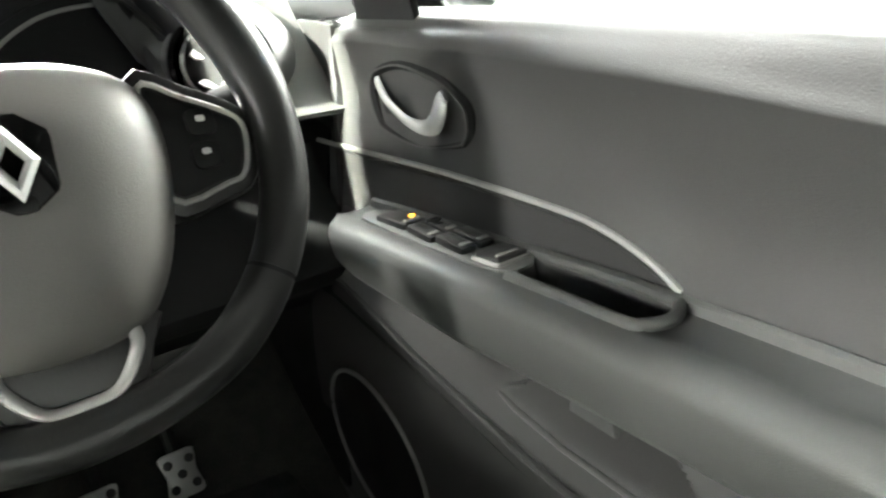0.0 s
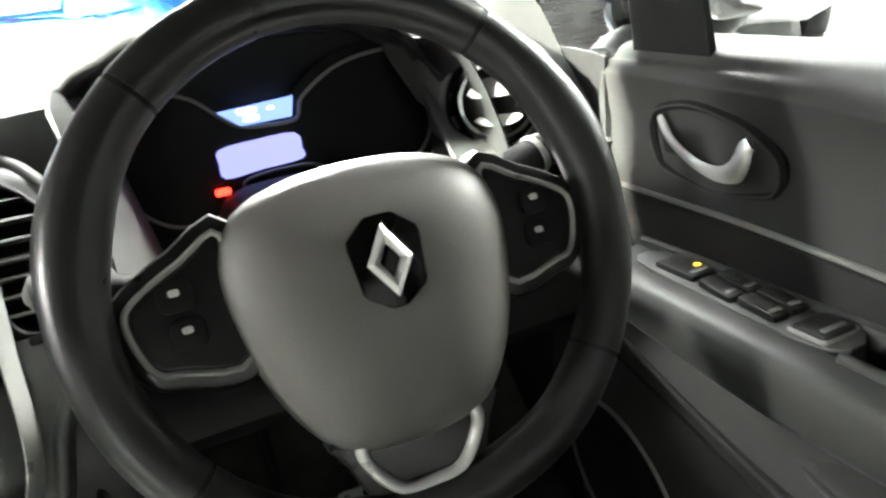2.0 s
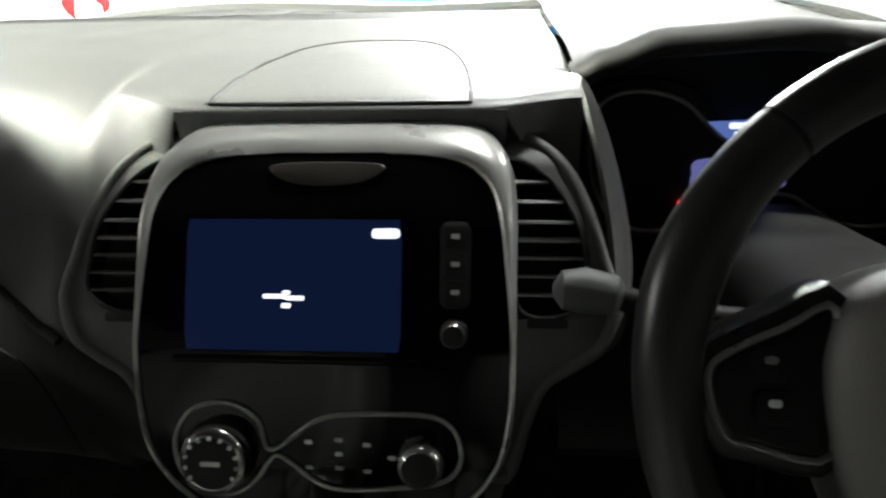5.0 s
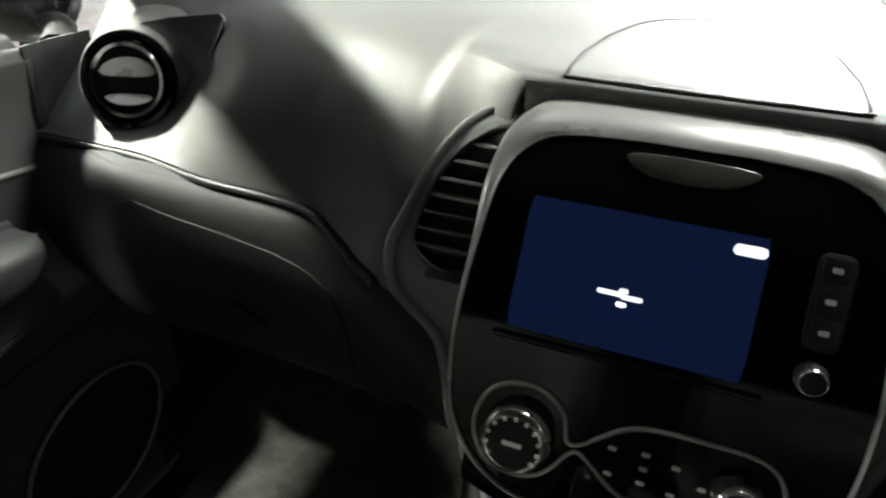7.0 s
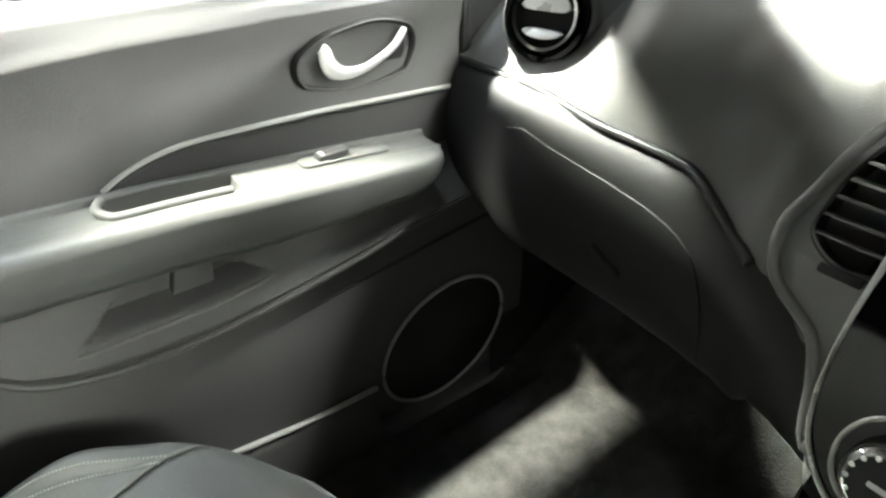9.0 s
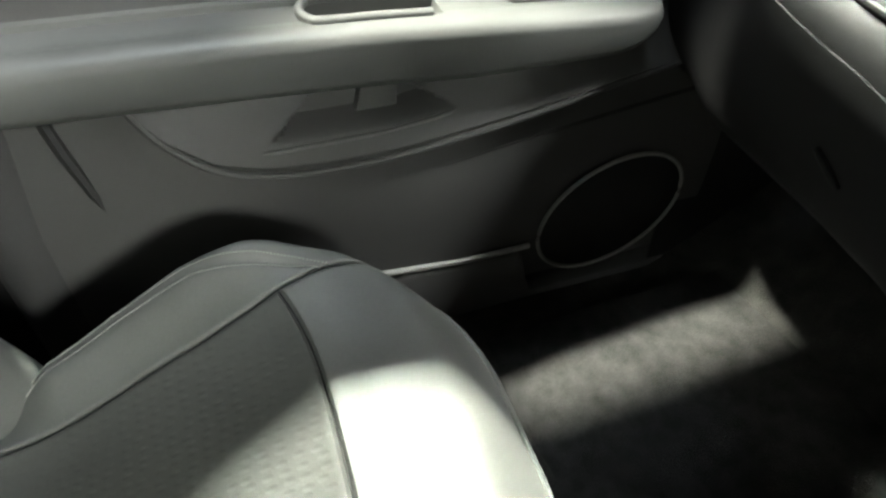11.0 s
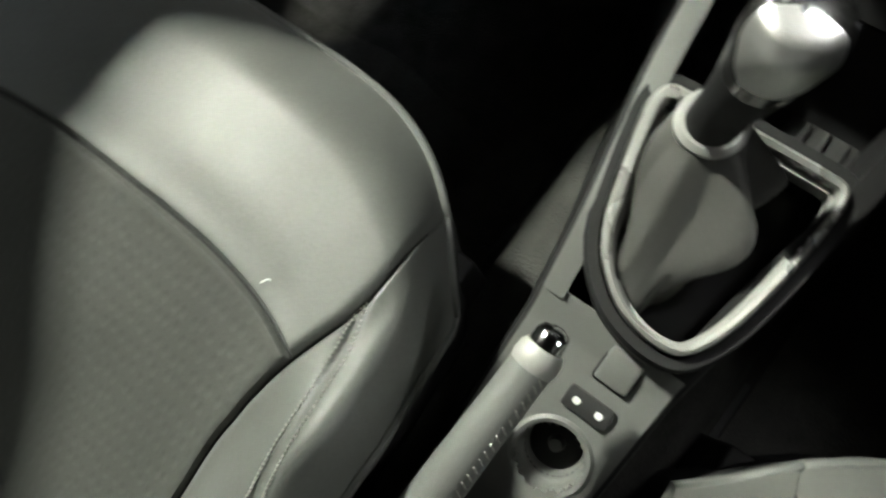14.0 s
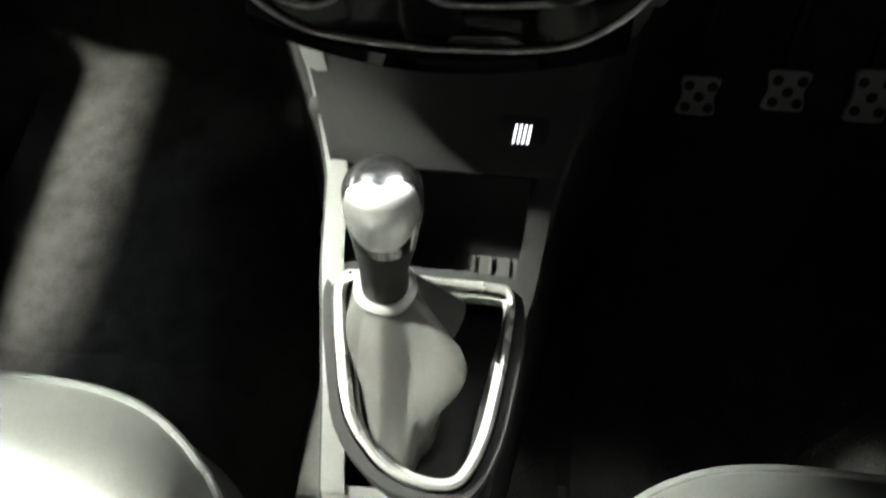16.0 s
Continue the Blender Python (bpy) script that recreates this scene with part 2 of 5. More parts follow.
def inset(pts, d):
    """A closed outline (x, y), moved inwards by d."""
    k = len(pts)
    area = sum(pts[i][0] * pts[(i + 1) % k][1] - pts[(i + 1) % k][0] * pts[i][1] for i in range(k))
    s = 1 if area > 0 else -1
    out = []
    for i in range(k):
        a, b, c = Vector(pts[i - 1][:2]), Vector(pts[i][:2]), Vector(pts[(i + 1) % k][:2])
        e, f = (b - a), (c - b)
        if e.length < 1e-9 or f.length < 1e-9:
            out.append(tuple(b))
            continue
        e.normalize(), f.normalize()
        nrm = Vector((-e.y - f.y, e.x + f.x)) * s
        if nrm.length < 1e-6:
            nrm = Vector((-e.y, e.x)) * s
        nrm.normalize()
        cosh = max(0.5, nrm.dot(Vector((-e.y, e.x)) * s))
        out.append(tuple(b + nrm * (d / cosh)))
    return out


def plate(pts, put, depth, bevel=0.001, back=True, bm=None):
    """A slab with a rounded front edge. pts: closed outline (u, v); put(u, v, w) gives the place, w outwards."""
    bm = bm or bmesh.new()
    rows = []
    steps = [(0, 0.0), (0, depth - bevel), (bevel * 0.3, depth - bevel * 0.3), (bevel, depth)]
    for d, w in steps:
        rows.append([put(u, v, w) for u, v in (inset(pts, d) if d else [p[:2] for p in pts])])
    V = [[bm.verts.new(p) for p in r] for r in rows]
    k = len(pts)
    for i in range(len(V) - 1):
        for j in range(k):
            bm.faces.new((V[i][j], V[i][(j + 1) % k], V[i + 1][(j + 1) % k], V[i + 1][j]))
    bm.faces.new(V[-1])
    if back:
        bm.faces.new(V[0])
    return bm


def ring_plate(outer, inner, put, depth, bevel=0.001, bm=None):
    """A frame between two outlines with the same number of points."""
    bm = bm or bmesh.new()
    k = len(outer)
    loops = [(outer, 0, 0.0), (outer, 0, depth - bevel), (outer, bevel, depth), (inner, -bevel, depth), (inner, 0, depth - bevel), (inner, 0, 0.0)]
    rows = [[put(u, v, w) for u, v in (inset(o, d) if d else [p[:2] for p in o])] for o, d, w in loops]
    return rows_to_bm(rows + [rows[0]], close_v=True, bm=bm)


def rounded(w, h, r, n=5, cx=0.0, cy=0.0):
    """A rounded rectangle's outline."""
    out = []
    for qx, qy, a0 in ((1, 1, 0), (-1, 1, 90), (-1, -1, 180), (1, -1, 270)):
        for i in range(n + 1):
            a = radians(a0 + 90 * i / n)
            out.append((cx + qx * (w / 2 - r) + r * math.cos(a), cy + qy * (h / 2 - r) + r * math.sin(a)))
    return out


def circle(r, n=24, cx=0.0, cy=0.0):
    return [(cx + r * math.cos(2 * math.pi * i / n), cy + r * math.sin(2 * math.pi * i / n)) for i in range(n)]


def frame_put(origin, u, v):
    """put() for a flat face: origin, the directions of u and v; w is their cross product."""
    o, u, v = Vector(origin), Vector(u).normalized(), Vector(v).normalized()
    w = u.cross(v).normalized()
    return lambda a, b, c=0.0: o + u * a + v * b + w * c


def lathe(profile, put, n=32, bm=None, cap=True):
    """Turn (radius, height) points about the w axis of put."""
    rows = [[put(r * math.cos(2 * math.pi * i / n), r * math.sin(2 * math.pi * i / n), h) for i in range(n)] for r, h in profile]
    return rows_to_bm(rows, close_v=True, cap=cap, bm=bm)


def box(x0, x1, y0, y1, z0, z1, b=0.0, bm=None):
    bm2 = bmesh.new()
    bmesh.ops.create_cube(bm2, size=1, matrix=Matrix.Translation(((x0 + x1) / 2, (y0 + y1) / 2, (z0 + z1) / 2)) @ Matrix.Diagonal((x1 - x0, y1 - y0, z1 - z0, 1)))
    if b:
        bmesh.ops.bevel(bm2, geom=bm2.edges[:], offset=b, segments=3, affect="EDGES", profile=0.6)
    return bm2


def lerp_table(table, x):
    """Straight interpolation in rows (x, value, value, ...)."""
    if x <= table[0][0]:
        return table[0][1:]
    for a, b in zip(table, table[1:]):
        if x <= b[0]:
            t = (x - a[0]) / (b[0] - a[0])
            t = t * t * (3 - 2 * t)
            return tuple(p + (q - p) * t for p, q in zip(a[1:], b[1:]))
    return table[-1][1:]


def smooth01(t):
    t = max(0.0, min(1.0, t))
    return t * t * (3 - 2 * t)


# ---- the car's shell: floor, roof, pillars, rear ----
def sheet(f, us, vs):
    return rows_to_bm([[f(u, v) for v in vs] for u in us])


def steps(a, b, n):
    return [a + (b - a) * i / n for i in range(n + 1)]


def floor_z(x, y):
    z = 0.0
    if y > 0.30:
        z += 0.9 * (y - 0.30) ** 1.25
    hump = max(0.0, 1 - (abs(x) / 0.122) ** 2)
    return z + 0.16 * hump ** 0.5 * (1 if hump else 0) + 0.002 * noise.noise(Vector((x * 9, y * 9, 0)))


cabin_floor = part("floor", thicken(sheet(lambda u, v: (u, v, floor_z(u, v)), steps(-0.72, 0.72, 72), steps(-1.7, 0.66, 60)), 0.02), M_CARPET)
tagged(cabin_floor, "dark grey carpet over the car's floor and tunnel", "floor", kind="structure")

roof = part("ceiling", thicken(sheet(lambda u, v: (u * (0.58 - 0.05 * ((v + 0.6) / 1.0) ** 2), v, 1.25 - 0.10 * (u * u) * 0.6 - 0.06 * max(0, v + 0.2) - 0.12 * max(0, -v - 0.9) ** 2),
                                     steps(-1, 1, 16), steps(-1.75, 0.05, 18)), 0.03), M_ROOF)
tagged(roof, "unseen cloth headliner under the car's roof, darkened to cut bounced light", "headliner", kind="structure")


# unseen; reaches low and forward to keep lamp light off the driver's door
tagged(part("trim_header_blocker", thicken(sheet(lambda u, v: (u * (.57 + .03 * max(0, v)), .03 + .24 * max(0, v) + .03 * (1 - u * u) + .12 * min(0, v), 1.150 - (.125 if v > 0 else .45) * v), steps(-1, 1, 16), [-.2, -.1] + steps(0, 1, 4)), .02), M_ROOF),
       "unseen header above the windscreen, lowered to block lamp light", "header", kind="structure")


def roof_edge(y):
    return 0.57 - 0.05 * ((y + 0.6) / 1.0) ** 2


for sx in (-1, 1):
    # windscreen pillar, from the dash corner up to the roof
    p = catmull([(sx * 0.735, 0.66, 0.70), (sx * 0.70, 0.46, 0.86), (sx * 0.63, 0.22, 1.05), (sx * 0.555, 0.02, 1.19), (sx * 0.53, -0.2, 1.235)], 6)
    tagged(part("pillar", tube(p, 0.042, 12, flat=0.7), M_PILLAR), "dark plastic trim of a windscreen pillar", "pillar", kind="structure")
    q = catmull([(sx * 0.770, 0.60, 0.70), (sx * 0.738, 0.415, 0.86), (sx * 0.672, 0.18, 1.05), (sx * 0.60, -0.02, 1.19), (sx * 0.57, -0.22, 1.235)], 6)
    tagged(part("trim_pillar_outer", tube(q, 0.030, 12, flat=0.7), M_BROWN), "brown painted outer edge of a windscreen pillar", "pillar", kind="structure")
    p = catmull([(sx * 0.74, -0.56, 0.05), (sx * 0.735, -0.56, 0.45), (sx * 0.72, -0.58, 0.72), (sx * 0.63, -0.63, 1.0), (sx * 0.55, -0.66, 1.22)], 5)
    tagged(part("pillar", tube(p, 0.06, 12, flat=0.8, up=(0, 1, 0)), M_PILLAR), "dark plastic trim of the pillar behind the door", "pillar", kind="structure")
    # rear side wall below and beside the rear window
    # out of view; black so that little light bounces back
    tagged(part("wall_rear_side", thicken(sheet(lambda u, v: (sx * (0.74 - 0.22 * max(0, v - 0.72)), u, v), steps(-1.75, -0.58, 12), steps(0.0, 0.78, 8)), 0.03), M_BLACK),
           "unseen rear side panel of the cabin, kept black against reflected light", "side panel", kind="structure")
    # unseen; hung low so that it shades the driver's seat
    tagged(part("trim_rail_blocker", tube(catmull([(sx * (roof_edge(y) + 0.025), y, 1.080 - 0.06 * max(0, y + 0.2)) for y in steps(-1.75, 0.03, 8)], 3), 0.065, 12), M_ROOF),
           "unseen roof rail above the door, lowered to block lamp light", "roof rail", kind="structure")
for sx in (-1, 1):
    # unseen sheet added to stop light leaking in above the rail
    rows = [[Vector((sx * (roof_edge(y) - .04), y, 1.225 - .06 * max(0, y + .2))), Vector((sx * (roof_edge(y) + .035), y, 1.19 - .06 * max(0, y + .2))), Vector((sx * (roof_edge(y) + .075), y, 1.12 - .06 * max(0, y + .2))), Vector((sx * (roof_edge(y) + .085), y, 1.06 - .06 * max(0, y + .2)))] for y in steps(-1.75, .10, 16)]
    tagged(part("trim_leak_blocker", thicken(rows_to_bm(rows), .012), M_ROOF), "unseen panel added to close light leaks between roof and side windows", "roof rail", kind="structure")
# out of view; full-height black wall added to keep light from the rear out
tagged(part("wall_light_block", thicken(sheet(lambda u, v: (u, -1.75 - 0.1 * (0.8 - v), v), steps(-0.74, 0.74, 10), steps(0.0, 1.16, 6)), 0.03), M_BLACK),
       "unseen black wall closing the rear, added to block light", "rear panel", kind="structure")

# bonnet with the glare put into its colour
tagged(part("trim_bonnet", thicken(sheet(lambda u, v: (u * (.74 - .10 * v * v), .93 + 1.0 * v, .742 - .035 * v - .13 * v * v - .05 * u ** 4 + .012 * smooth01(abs(u) / .5)), steps(-1, 1, 20), steps(0, 1, 14)), -.01), M_HOODGLARE), "car bonnet ahead of the windscreen, pale to stand for glare", "bonnet", kind="structure")
windscreen = part("window_screen", thicken(sheet(lambda u, v: (u * (0.72 - 0.17 * v), 0.88 - 0.82 * v + 0.10 * (1 - u * u) * (1 - v) + 0.02 * (1 - u * u), 0.745 + 0.455 * v), steps(-1, 1, 16), steps(0, 1, 10)), 0.004), M_GLASS)
windscreen.visible_shadow = False
tagged(windscreen, "clear curved windscreen above the dashboard", "windscreen", kind="structure")


def bent_fill(outline, put, w, rowsn=28, margin=0.0):
    """Fill an outline by level rows, so that the sheet follows a bent face."""
    zs0, zs1 = min(p[1] for p in outline), max(p[1] for p in outline)
    rows = []
    k = len(outline)
    for z in steps(zs0 + 1e-4, zs1 - 1e-4, rowsn):
        xs = []
        for i in range(k):
            a, b = outline[i], outline[(i + 1) % k]
            if (a[1] - z) * (b[1] - z) < 0:
                xs.append(a[0] + (b[0] - a[0]) * (z - a[1]) / (b[1] - a[1]))
        lo, hi = min(xs), max(xs)
        rows.append([put(x, z, w) for x in steps(lo, hi, 12)] + [put(x, z, w - .004) for x in steps(hi, lo, 12)])
    return rows_to_bm(rows, close_v=True, cap=True)


# ---- dashboard ----
dash = thing("dashboard", (0, 0.45, 0.6), "grey soft-touch plastic dashboard with a darker glovebox below", "dashboard")
SEC_L = [(.90, .757), (.70, .764), (.55, .766), (.42, .762), (.36, .756), (.315, .744), (.285, .722), (.26, .685), (.24, .645), (.224, .61)]
SEC_C = [(.90, .757), (.70, .762), (.55, .764), (.42, .762), (.36, .760), (.30, .757), (.25, .7525), (.2345, .7492), (.2275, .7470), (.2262, .7440)]
SEC_OUT = catmull([(y, z, 0) for y, z in ((.90, .757), (.70, .764), (.56, .766), (.47, .762), (.44, .756), (.415, .744), (.39, .722), (.355, .685), (.305, .645), (.25, .61))], 4)
LINE = [(-.70, .606), (-.486, .606), (-.395, .606), (-.327, .603), (-.27, .598), (-.235, .590), (-.21, .577), (-.19, .564), (-.165, .545), (-.14, .520), (-.11, .48)]


def line_z(x):
    return lerp_table(LINE, x)[0]


def pad_zc(y):
    return float(np.interp(y, [r[0] for r in SEC_C[:8]][::-1], [r[1] for r in SEC_C[:8]][::-1]))


def dash_left(x, v):
    """Point on the passenger side of the dash; v runs 0..1 from the windscreen to the lower edge."""
    secl = catmull([(y, z, 0) for y, z in SEC_L], 4)
    secc = catmull([(y, z, 0) for y, z in SEC_C], 4)
    i = min(int(v * (len(secl) - 1)), len(secl) - 2)
    f = v * (len(secl) - 1) - i
    a, b = secl[i].lerp(secl[i + 1], f), secc[i].lerp(secc[i + 1], f)
    k = smooth01((x + 0.225 - .062 * smooth01((v - .70) / .24)) / 0.032)
    out = smooth01((-x - 0.42) / 0.16)
    if out:
        o = SEC_OUT[i].lerp(SEC_OUT[i + 1], f)
        a = a.lerp(o, out)
    a = a - Vector((0.062 * smooth01((x + 0.345) / 0.13) * smooth01((v - 0.45) / 0.35), 0, 0))
    b = Vector((b.x, b.y - .07 * smooth01((abs(x) - .125) / .04) * smooth01((v - .88) / .12), 0))
    p = a.lerp(b, k)
    p.x += .03 * k * smooth01((abs(x) - .11) / .08) * smooth01((.30 - p.x) / .07)
    if v > 0.55:
        zl = line_z(x)
        drop = (0.61 - zl) * smooth01((v - 0.55) / 0.45) * (1 - k)
        return Vector((x, p.x - 0.25 * drop, p.y - drop))
    return Vector((x, p.x, p.y))


def island(x):
    """Where the raised pad ends towards the windscreen."""
    return .69 - .37 * smooth01((x - .0) / .19) ** 1.4


pad, band = bmesh.new(), bmesh.new()
US, VS = steps(-0.72, -0.26, 36) + steps(-0.26, -0.13, 52)[1:] + steps(-0.13, 0.19, 26)[1:], [.10 * k / 6 for k in range(6)] + steps(.10, 1, 60)
grid = [[dash_left(u, v) for v in VS] for u in US]
for bm, want in ((pad, True), (band, False)):
    made = {}
    for i in range(len(US) - 1):
        for k in range(len(VS) - 1):
            c = (grid[i][k] + grid[i + 1][k + 1]) / 2
            if (c.y < island(c.x)) != want:
                continue
            quad = []
            for a, b in ((i, k), (i + 1, k), (i + 1, k + 1), (i, k + 1)):
                if (a, b) not in made:
                    p = grid[a][b].copy()
                    edge = smooth01((p.y - island(p.x) + .05) / .05)
                    p.z += (-.004 * edge ** 4) if want else -.012
                    made[a, b] = bm.verts.new(p)
                quad.append(made[a, b])
            bm.faces.new(quad)
part("top_pad", thicken(pad, 0.006), M_DASH, dash, "pale grey grained top pad")
part("defroster_band", thicken(band, 0.006), M_BAND, dash, "darker strip along the windscreen")
part("pad_edge", tube([(x, island(x), pad_zc(island(x)) - .009) for x in steps(-.70, .185, 60)], .0075, 8), M_DASH, dash)
part("pad_skirt", thicken(rows_to_bm([[(x, y, z) for x in steps(-.130, .130, 24)] for y, z in ((.2300, .7455), (.2305, .738), (.2325, .728), (.2360, .716))]), .002), M_DASH, dash, "grey skirt under the edge of the pad")
HOOD = [(.17, .315, .750), (.19, .312, .757), (.215, .306, .772), (.26, .302, .787), (.36, .30, .792), (.46, .315, .782), (.52, .333, .752), (.545, .338, .70), (.56, .34, .60)]


def dash_right(x, v):
    y, z = lerp_table(HOOD, x)
    sec = catmull([(.90, .757, 0), (.70, .756, 0), (.55, .758, 0), (.44, .5 * (.76 + z) + .004, 0), (y + .03, z + .001, 0), (y + .005, z - .002, 0), (y, z - .010, 0), (y + .01, z - .016, 0), (y + .06, z - .020, 0)], 4)
    i = min(int(v * (len(sec) - 1)), len(sec) - 2)
    p = sec[i].lerp(sec[i + 1], v * (len(sec) - 1) - i)
    return Vector((x, p.x, p.y))


part("binnacle_hood", thicken(sheet(dash_right, steps(0.19, 0.53, 34), steps(0, 1, 34)), -0.004), M_BAND, dash, "dark hood over the instruments")
# driver's outer end of the dash, mirrored from the passenger's
part("end_pad", thicken(sheet(lambda u, v: (lambda p: Vector((-p.x, p.y, p.z)))(dash_left(-u, v)), steps(0.53, 0.72, 12), steps(0, 1, 40)), -0.006), M_DASH, dash, "grey outer end of the dash")
# dark inside of the binnacle
part("binnacle_recess", thicken(rows_to_bm([[(x, y, z) for y, z in ((.32, .775 - 3 * max(0, x - .47) ** 1.5 - 25 * max(0, .23 - x) ** 2), (.375, .765 - 3 * max(0, x - .47) ** 1.5 - 25 * max(0, .23 - x) ** 2), (.385, .66), (.375, .575), (.30, .565))] for x in steps(0.20, 0.56, 16)]), 0.004), M_BLACK, dash)
ck0 = catmull([(.188, .36, .757), (.189, .31, .756), (.190, .268, .752), (.194, .245, .738), (.203, .205, .695), (.210, .178, .645), (.208, .158, .605), (.196, .146, .578)], 5)
ck1 = catmull([(.193, .362, .752), (.200, .325, .744), (.208, .295, .730), (.216, .270, .708), (.226, .240, .668), (.231, .215, .628), (.229, .198, .592), (.222, .188, .566)], 5)
ck2 = catmull([(.195, .385, .748), (.203, .372, .738), (.210, .362, .722), (.216, .355, .702), (.222, .345, .665), (.228, .335, .630), (.234, .325, .597), (.238, .315, .568)], 5)
part("binnacle_cheek", thicken(rows_to_bm([ck0, [a.lerp(b, .5) + Vector((.002, -.002, .002)) for a, b in zip(ck0, ck1)], ck1, [a.lerp(b, .5) for a, b in zip(ck1, ck2)], ck2]), 0.004), M_DASH, dash, "grey side cheek of the instrument binnacle")
cheekr = catmull([(.533, .335, .742), (.549, .33, .70), (.556, .32, .65), (.55, .30, .60), (.53, .28, .56)], 6)
cheekr2 = [p + Vector((-.012, .04, 0)) for p in cheekr]
cheekr0 = catmull([(.545, .33, .742), (.575, .30, .715), (.59, .27, .65), (.585, .24, .60), (.56, .23, .56)], 6)
part("binnacle_cheek", thicken(rows_to_bm([cheekr2, cheekr, cheekr0]), 0.004), M_DARK, dash, "dark side cheek of the instrument binnacle")

# lid on the dash top
LID = catmull([(x, y, 0) for x, y in [(-.101, .240), (-.097, .2355), (-.05, .2338), (0, .2335), (.05, .2338), (.097, .2355), (.101, .240), (.099, .29), (.088, .36), (.068, .42), (.04, .45), (0, .457), (-.04, .45), (-.068, .42), (-.088, .36), (-.099, .29)]], 6, True)


def pad_z(y):
    return lerp_table(sorted(SEC_C[:8]), y)[0]


part("storage_lid", plate([(p.x, p.y) for p in LID], lambda u, v, w: Vector((u, v, pad_z(v) - 0.012 + w)), 0.0132, 0.002), M_DASH, dash, "grey lid of the dash-top storage tray")
part("lid_seam", tube([(x, y, pad_z(y) + 0.0003) for x, y in inset([(p.x, p.y) for p in LID], -.001)], 0.0018, 6, True), M_BLACK, dash)

# lower passenger side and glovebox
LOW = [(.236, 0.0), (.212, -.012), (.198, -.045), (.192, -.09), (.20, -.15), (.24, -.20), (.36, -.225)]


def dash_low(x, v):
    sec = catmull([(y, z, 0) for y, z in LOW], 4)
    i = min(int(v * (len(sec) - 1)), len(sec) - 2)
    p = sec[i].lerp(sec[i + 1], v * (len(sec) - 1) - i)
    zl = line_z(x)
    return Vector((x, p.x - 0.25 * (0.61 - zl) + 0.03 * smooth01((-x - .55) / .12), zl - 0.006 + p.y * (1 if zl > .59 else (zl - .36) / .25)))


part("lower_panel", thicken(sheet(dash_low, steps(-0.70, -0.115, 48), steps(0, 1, 24)), -0.005), M_DARK, dash, "dark lower panel round the glovebox")
part("edge_bead", tube([dash_left(x, 1.0) + Vector((0, -.004, -.004)) for x in steps(-0.70, -0.224, 50)], 0.0042, 8), M_BLACK, dash, "dark bead along the lower edge of the dash")
part("edge_roll", tube([dash_low(x, 0.10) + Vector((0, 0.006, -.004)) for x in steps(-0.69, -0.19, 50)], 0.012, 10), M_DARK, dash, "rolled upper edge of the lower panel")
GLOVE = catmull([(-.552, .572, 0), (-.46, .568, 0), (-.36, .560, 0), (-.30, .542, 0), (-.272, .50, 0), (-.268, .44, 0), (-.30, .405, 0), (-.50, .405, 0), (-.55, .43, 0), (-.558, .50, 0)], 6, True)


def glove_y(x, z):
    """How far ahead the lower panel lies at a place."""
    pts = sorted((p.z, p.y) for p in (dash_low(x, v) for v in steps(0.05, 1, 20)))
    return float(np.interp(z, [p[0] for p in pts], [p[1] for p in pts]))


part("glovebox_door", bent_fill([(p.x, p.y) for p in GLOVE], lambda u, v, w: Vector((u, glove_y(u, v) - .0075 - w, v)), 0.0, 30), M_DARK, dash, "dark glovebox door")
part("glovebox_gap", tube([Vector((p.x, glove_y(p.x, p.y) - .0015, p.y)) for p in GLOVE], .0032, 6, True), M_BLACK, dash)
part("glovebox_pull", tube(catmull([(-.400, .1835, .495), (-.388, .181, .491), (-.374, .181, .484), (-.364, .1835, .477)], 5), .0035, 8), M_DARK, dash, "dark glovebox pull")
# lower driver side, under the wheel
part("knee_panel", thicken(sheet(lambda u, v: Vector((u, (.30 - .10 * smooth01(v * 2) + .16 * smooth01(v * 2 - 1)), .565 - .24 * v)), steps(0.18, 0.69, 20), steps(0, 1, 16)), -0.005), M_BLACK, dash, "black knee panel under the steering column")

# ---- centre stack ----
YZ = [(.40, .105), (.44, .084), (.48, .078), (.532, .088), (.605, .111), (.687, .155), (.722, .188), (.736, .218), (.76, .30)]


def stack_y(z):
    return float(np.interp(z, [r[0] for r in YZ], [r[1] for r in YZ]))


def on_stack(off):
    """put() for the stack's bent face, raised by off towards the seats."""
    def f(u, v, w=0.0):
        return Vector((u, stack_y(v) - 0.89 * (off + w), v + 0.45 * (off + w)))
    return f


stack = thing("centre_stack", (0, 0.1, 0.45), "gloss black centre stack with silver surround and lit blue screen", "centre stack")
half = [(0, .739), (.06, .739), (.12, .737), (.150, .732), (.172, .720), (.188, .695), (.200, .662), (.209, .635), (.200, .609), (.180, .594), (.158, .580), (.146, .555), (.139, .53), (.130, .50), (.11, .47), (0, .455)]
POD = catmull([(x, z, 0) for x, z in half[:-1]] + [(-x, z, 0) for x, z in half[:0:-1]], 4, True)
POD = [(p.x, p.y) for p in POD]
VENT = [(.188, .640), (.187, .66), (.181, .683), (.168, .704), (.150, .718), (.130, .7235), (.1235, .719), (.1265, .69), (.1315, .66), (.139, .635), (.150, .627), (.17, .628)]


def crossings(outline, z):
    k = len(outline)
    return [a[0] + (b[0] - a[0]) * (z - a[1]) / (b[1] - a[1]) for a, b in ((outline[i], outline[(i + 1) % k]) for i in range(k)) if (a[1] - z) * (b[1] - z) < 0]


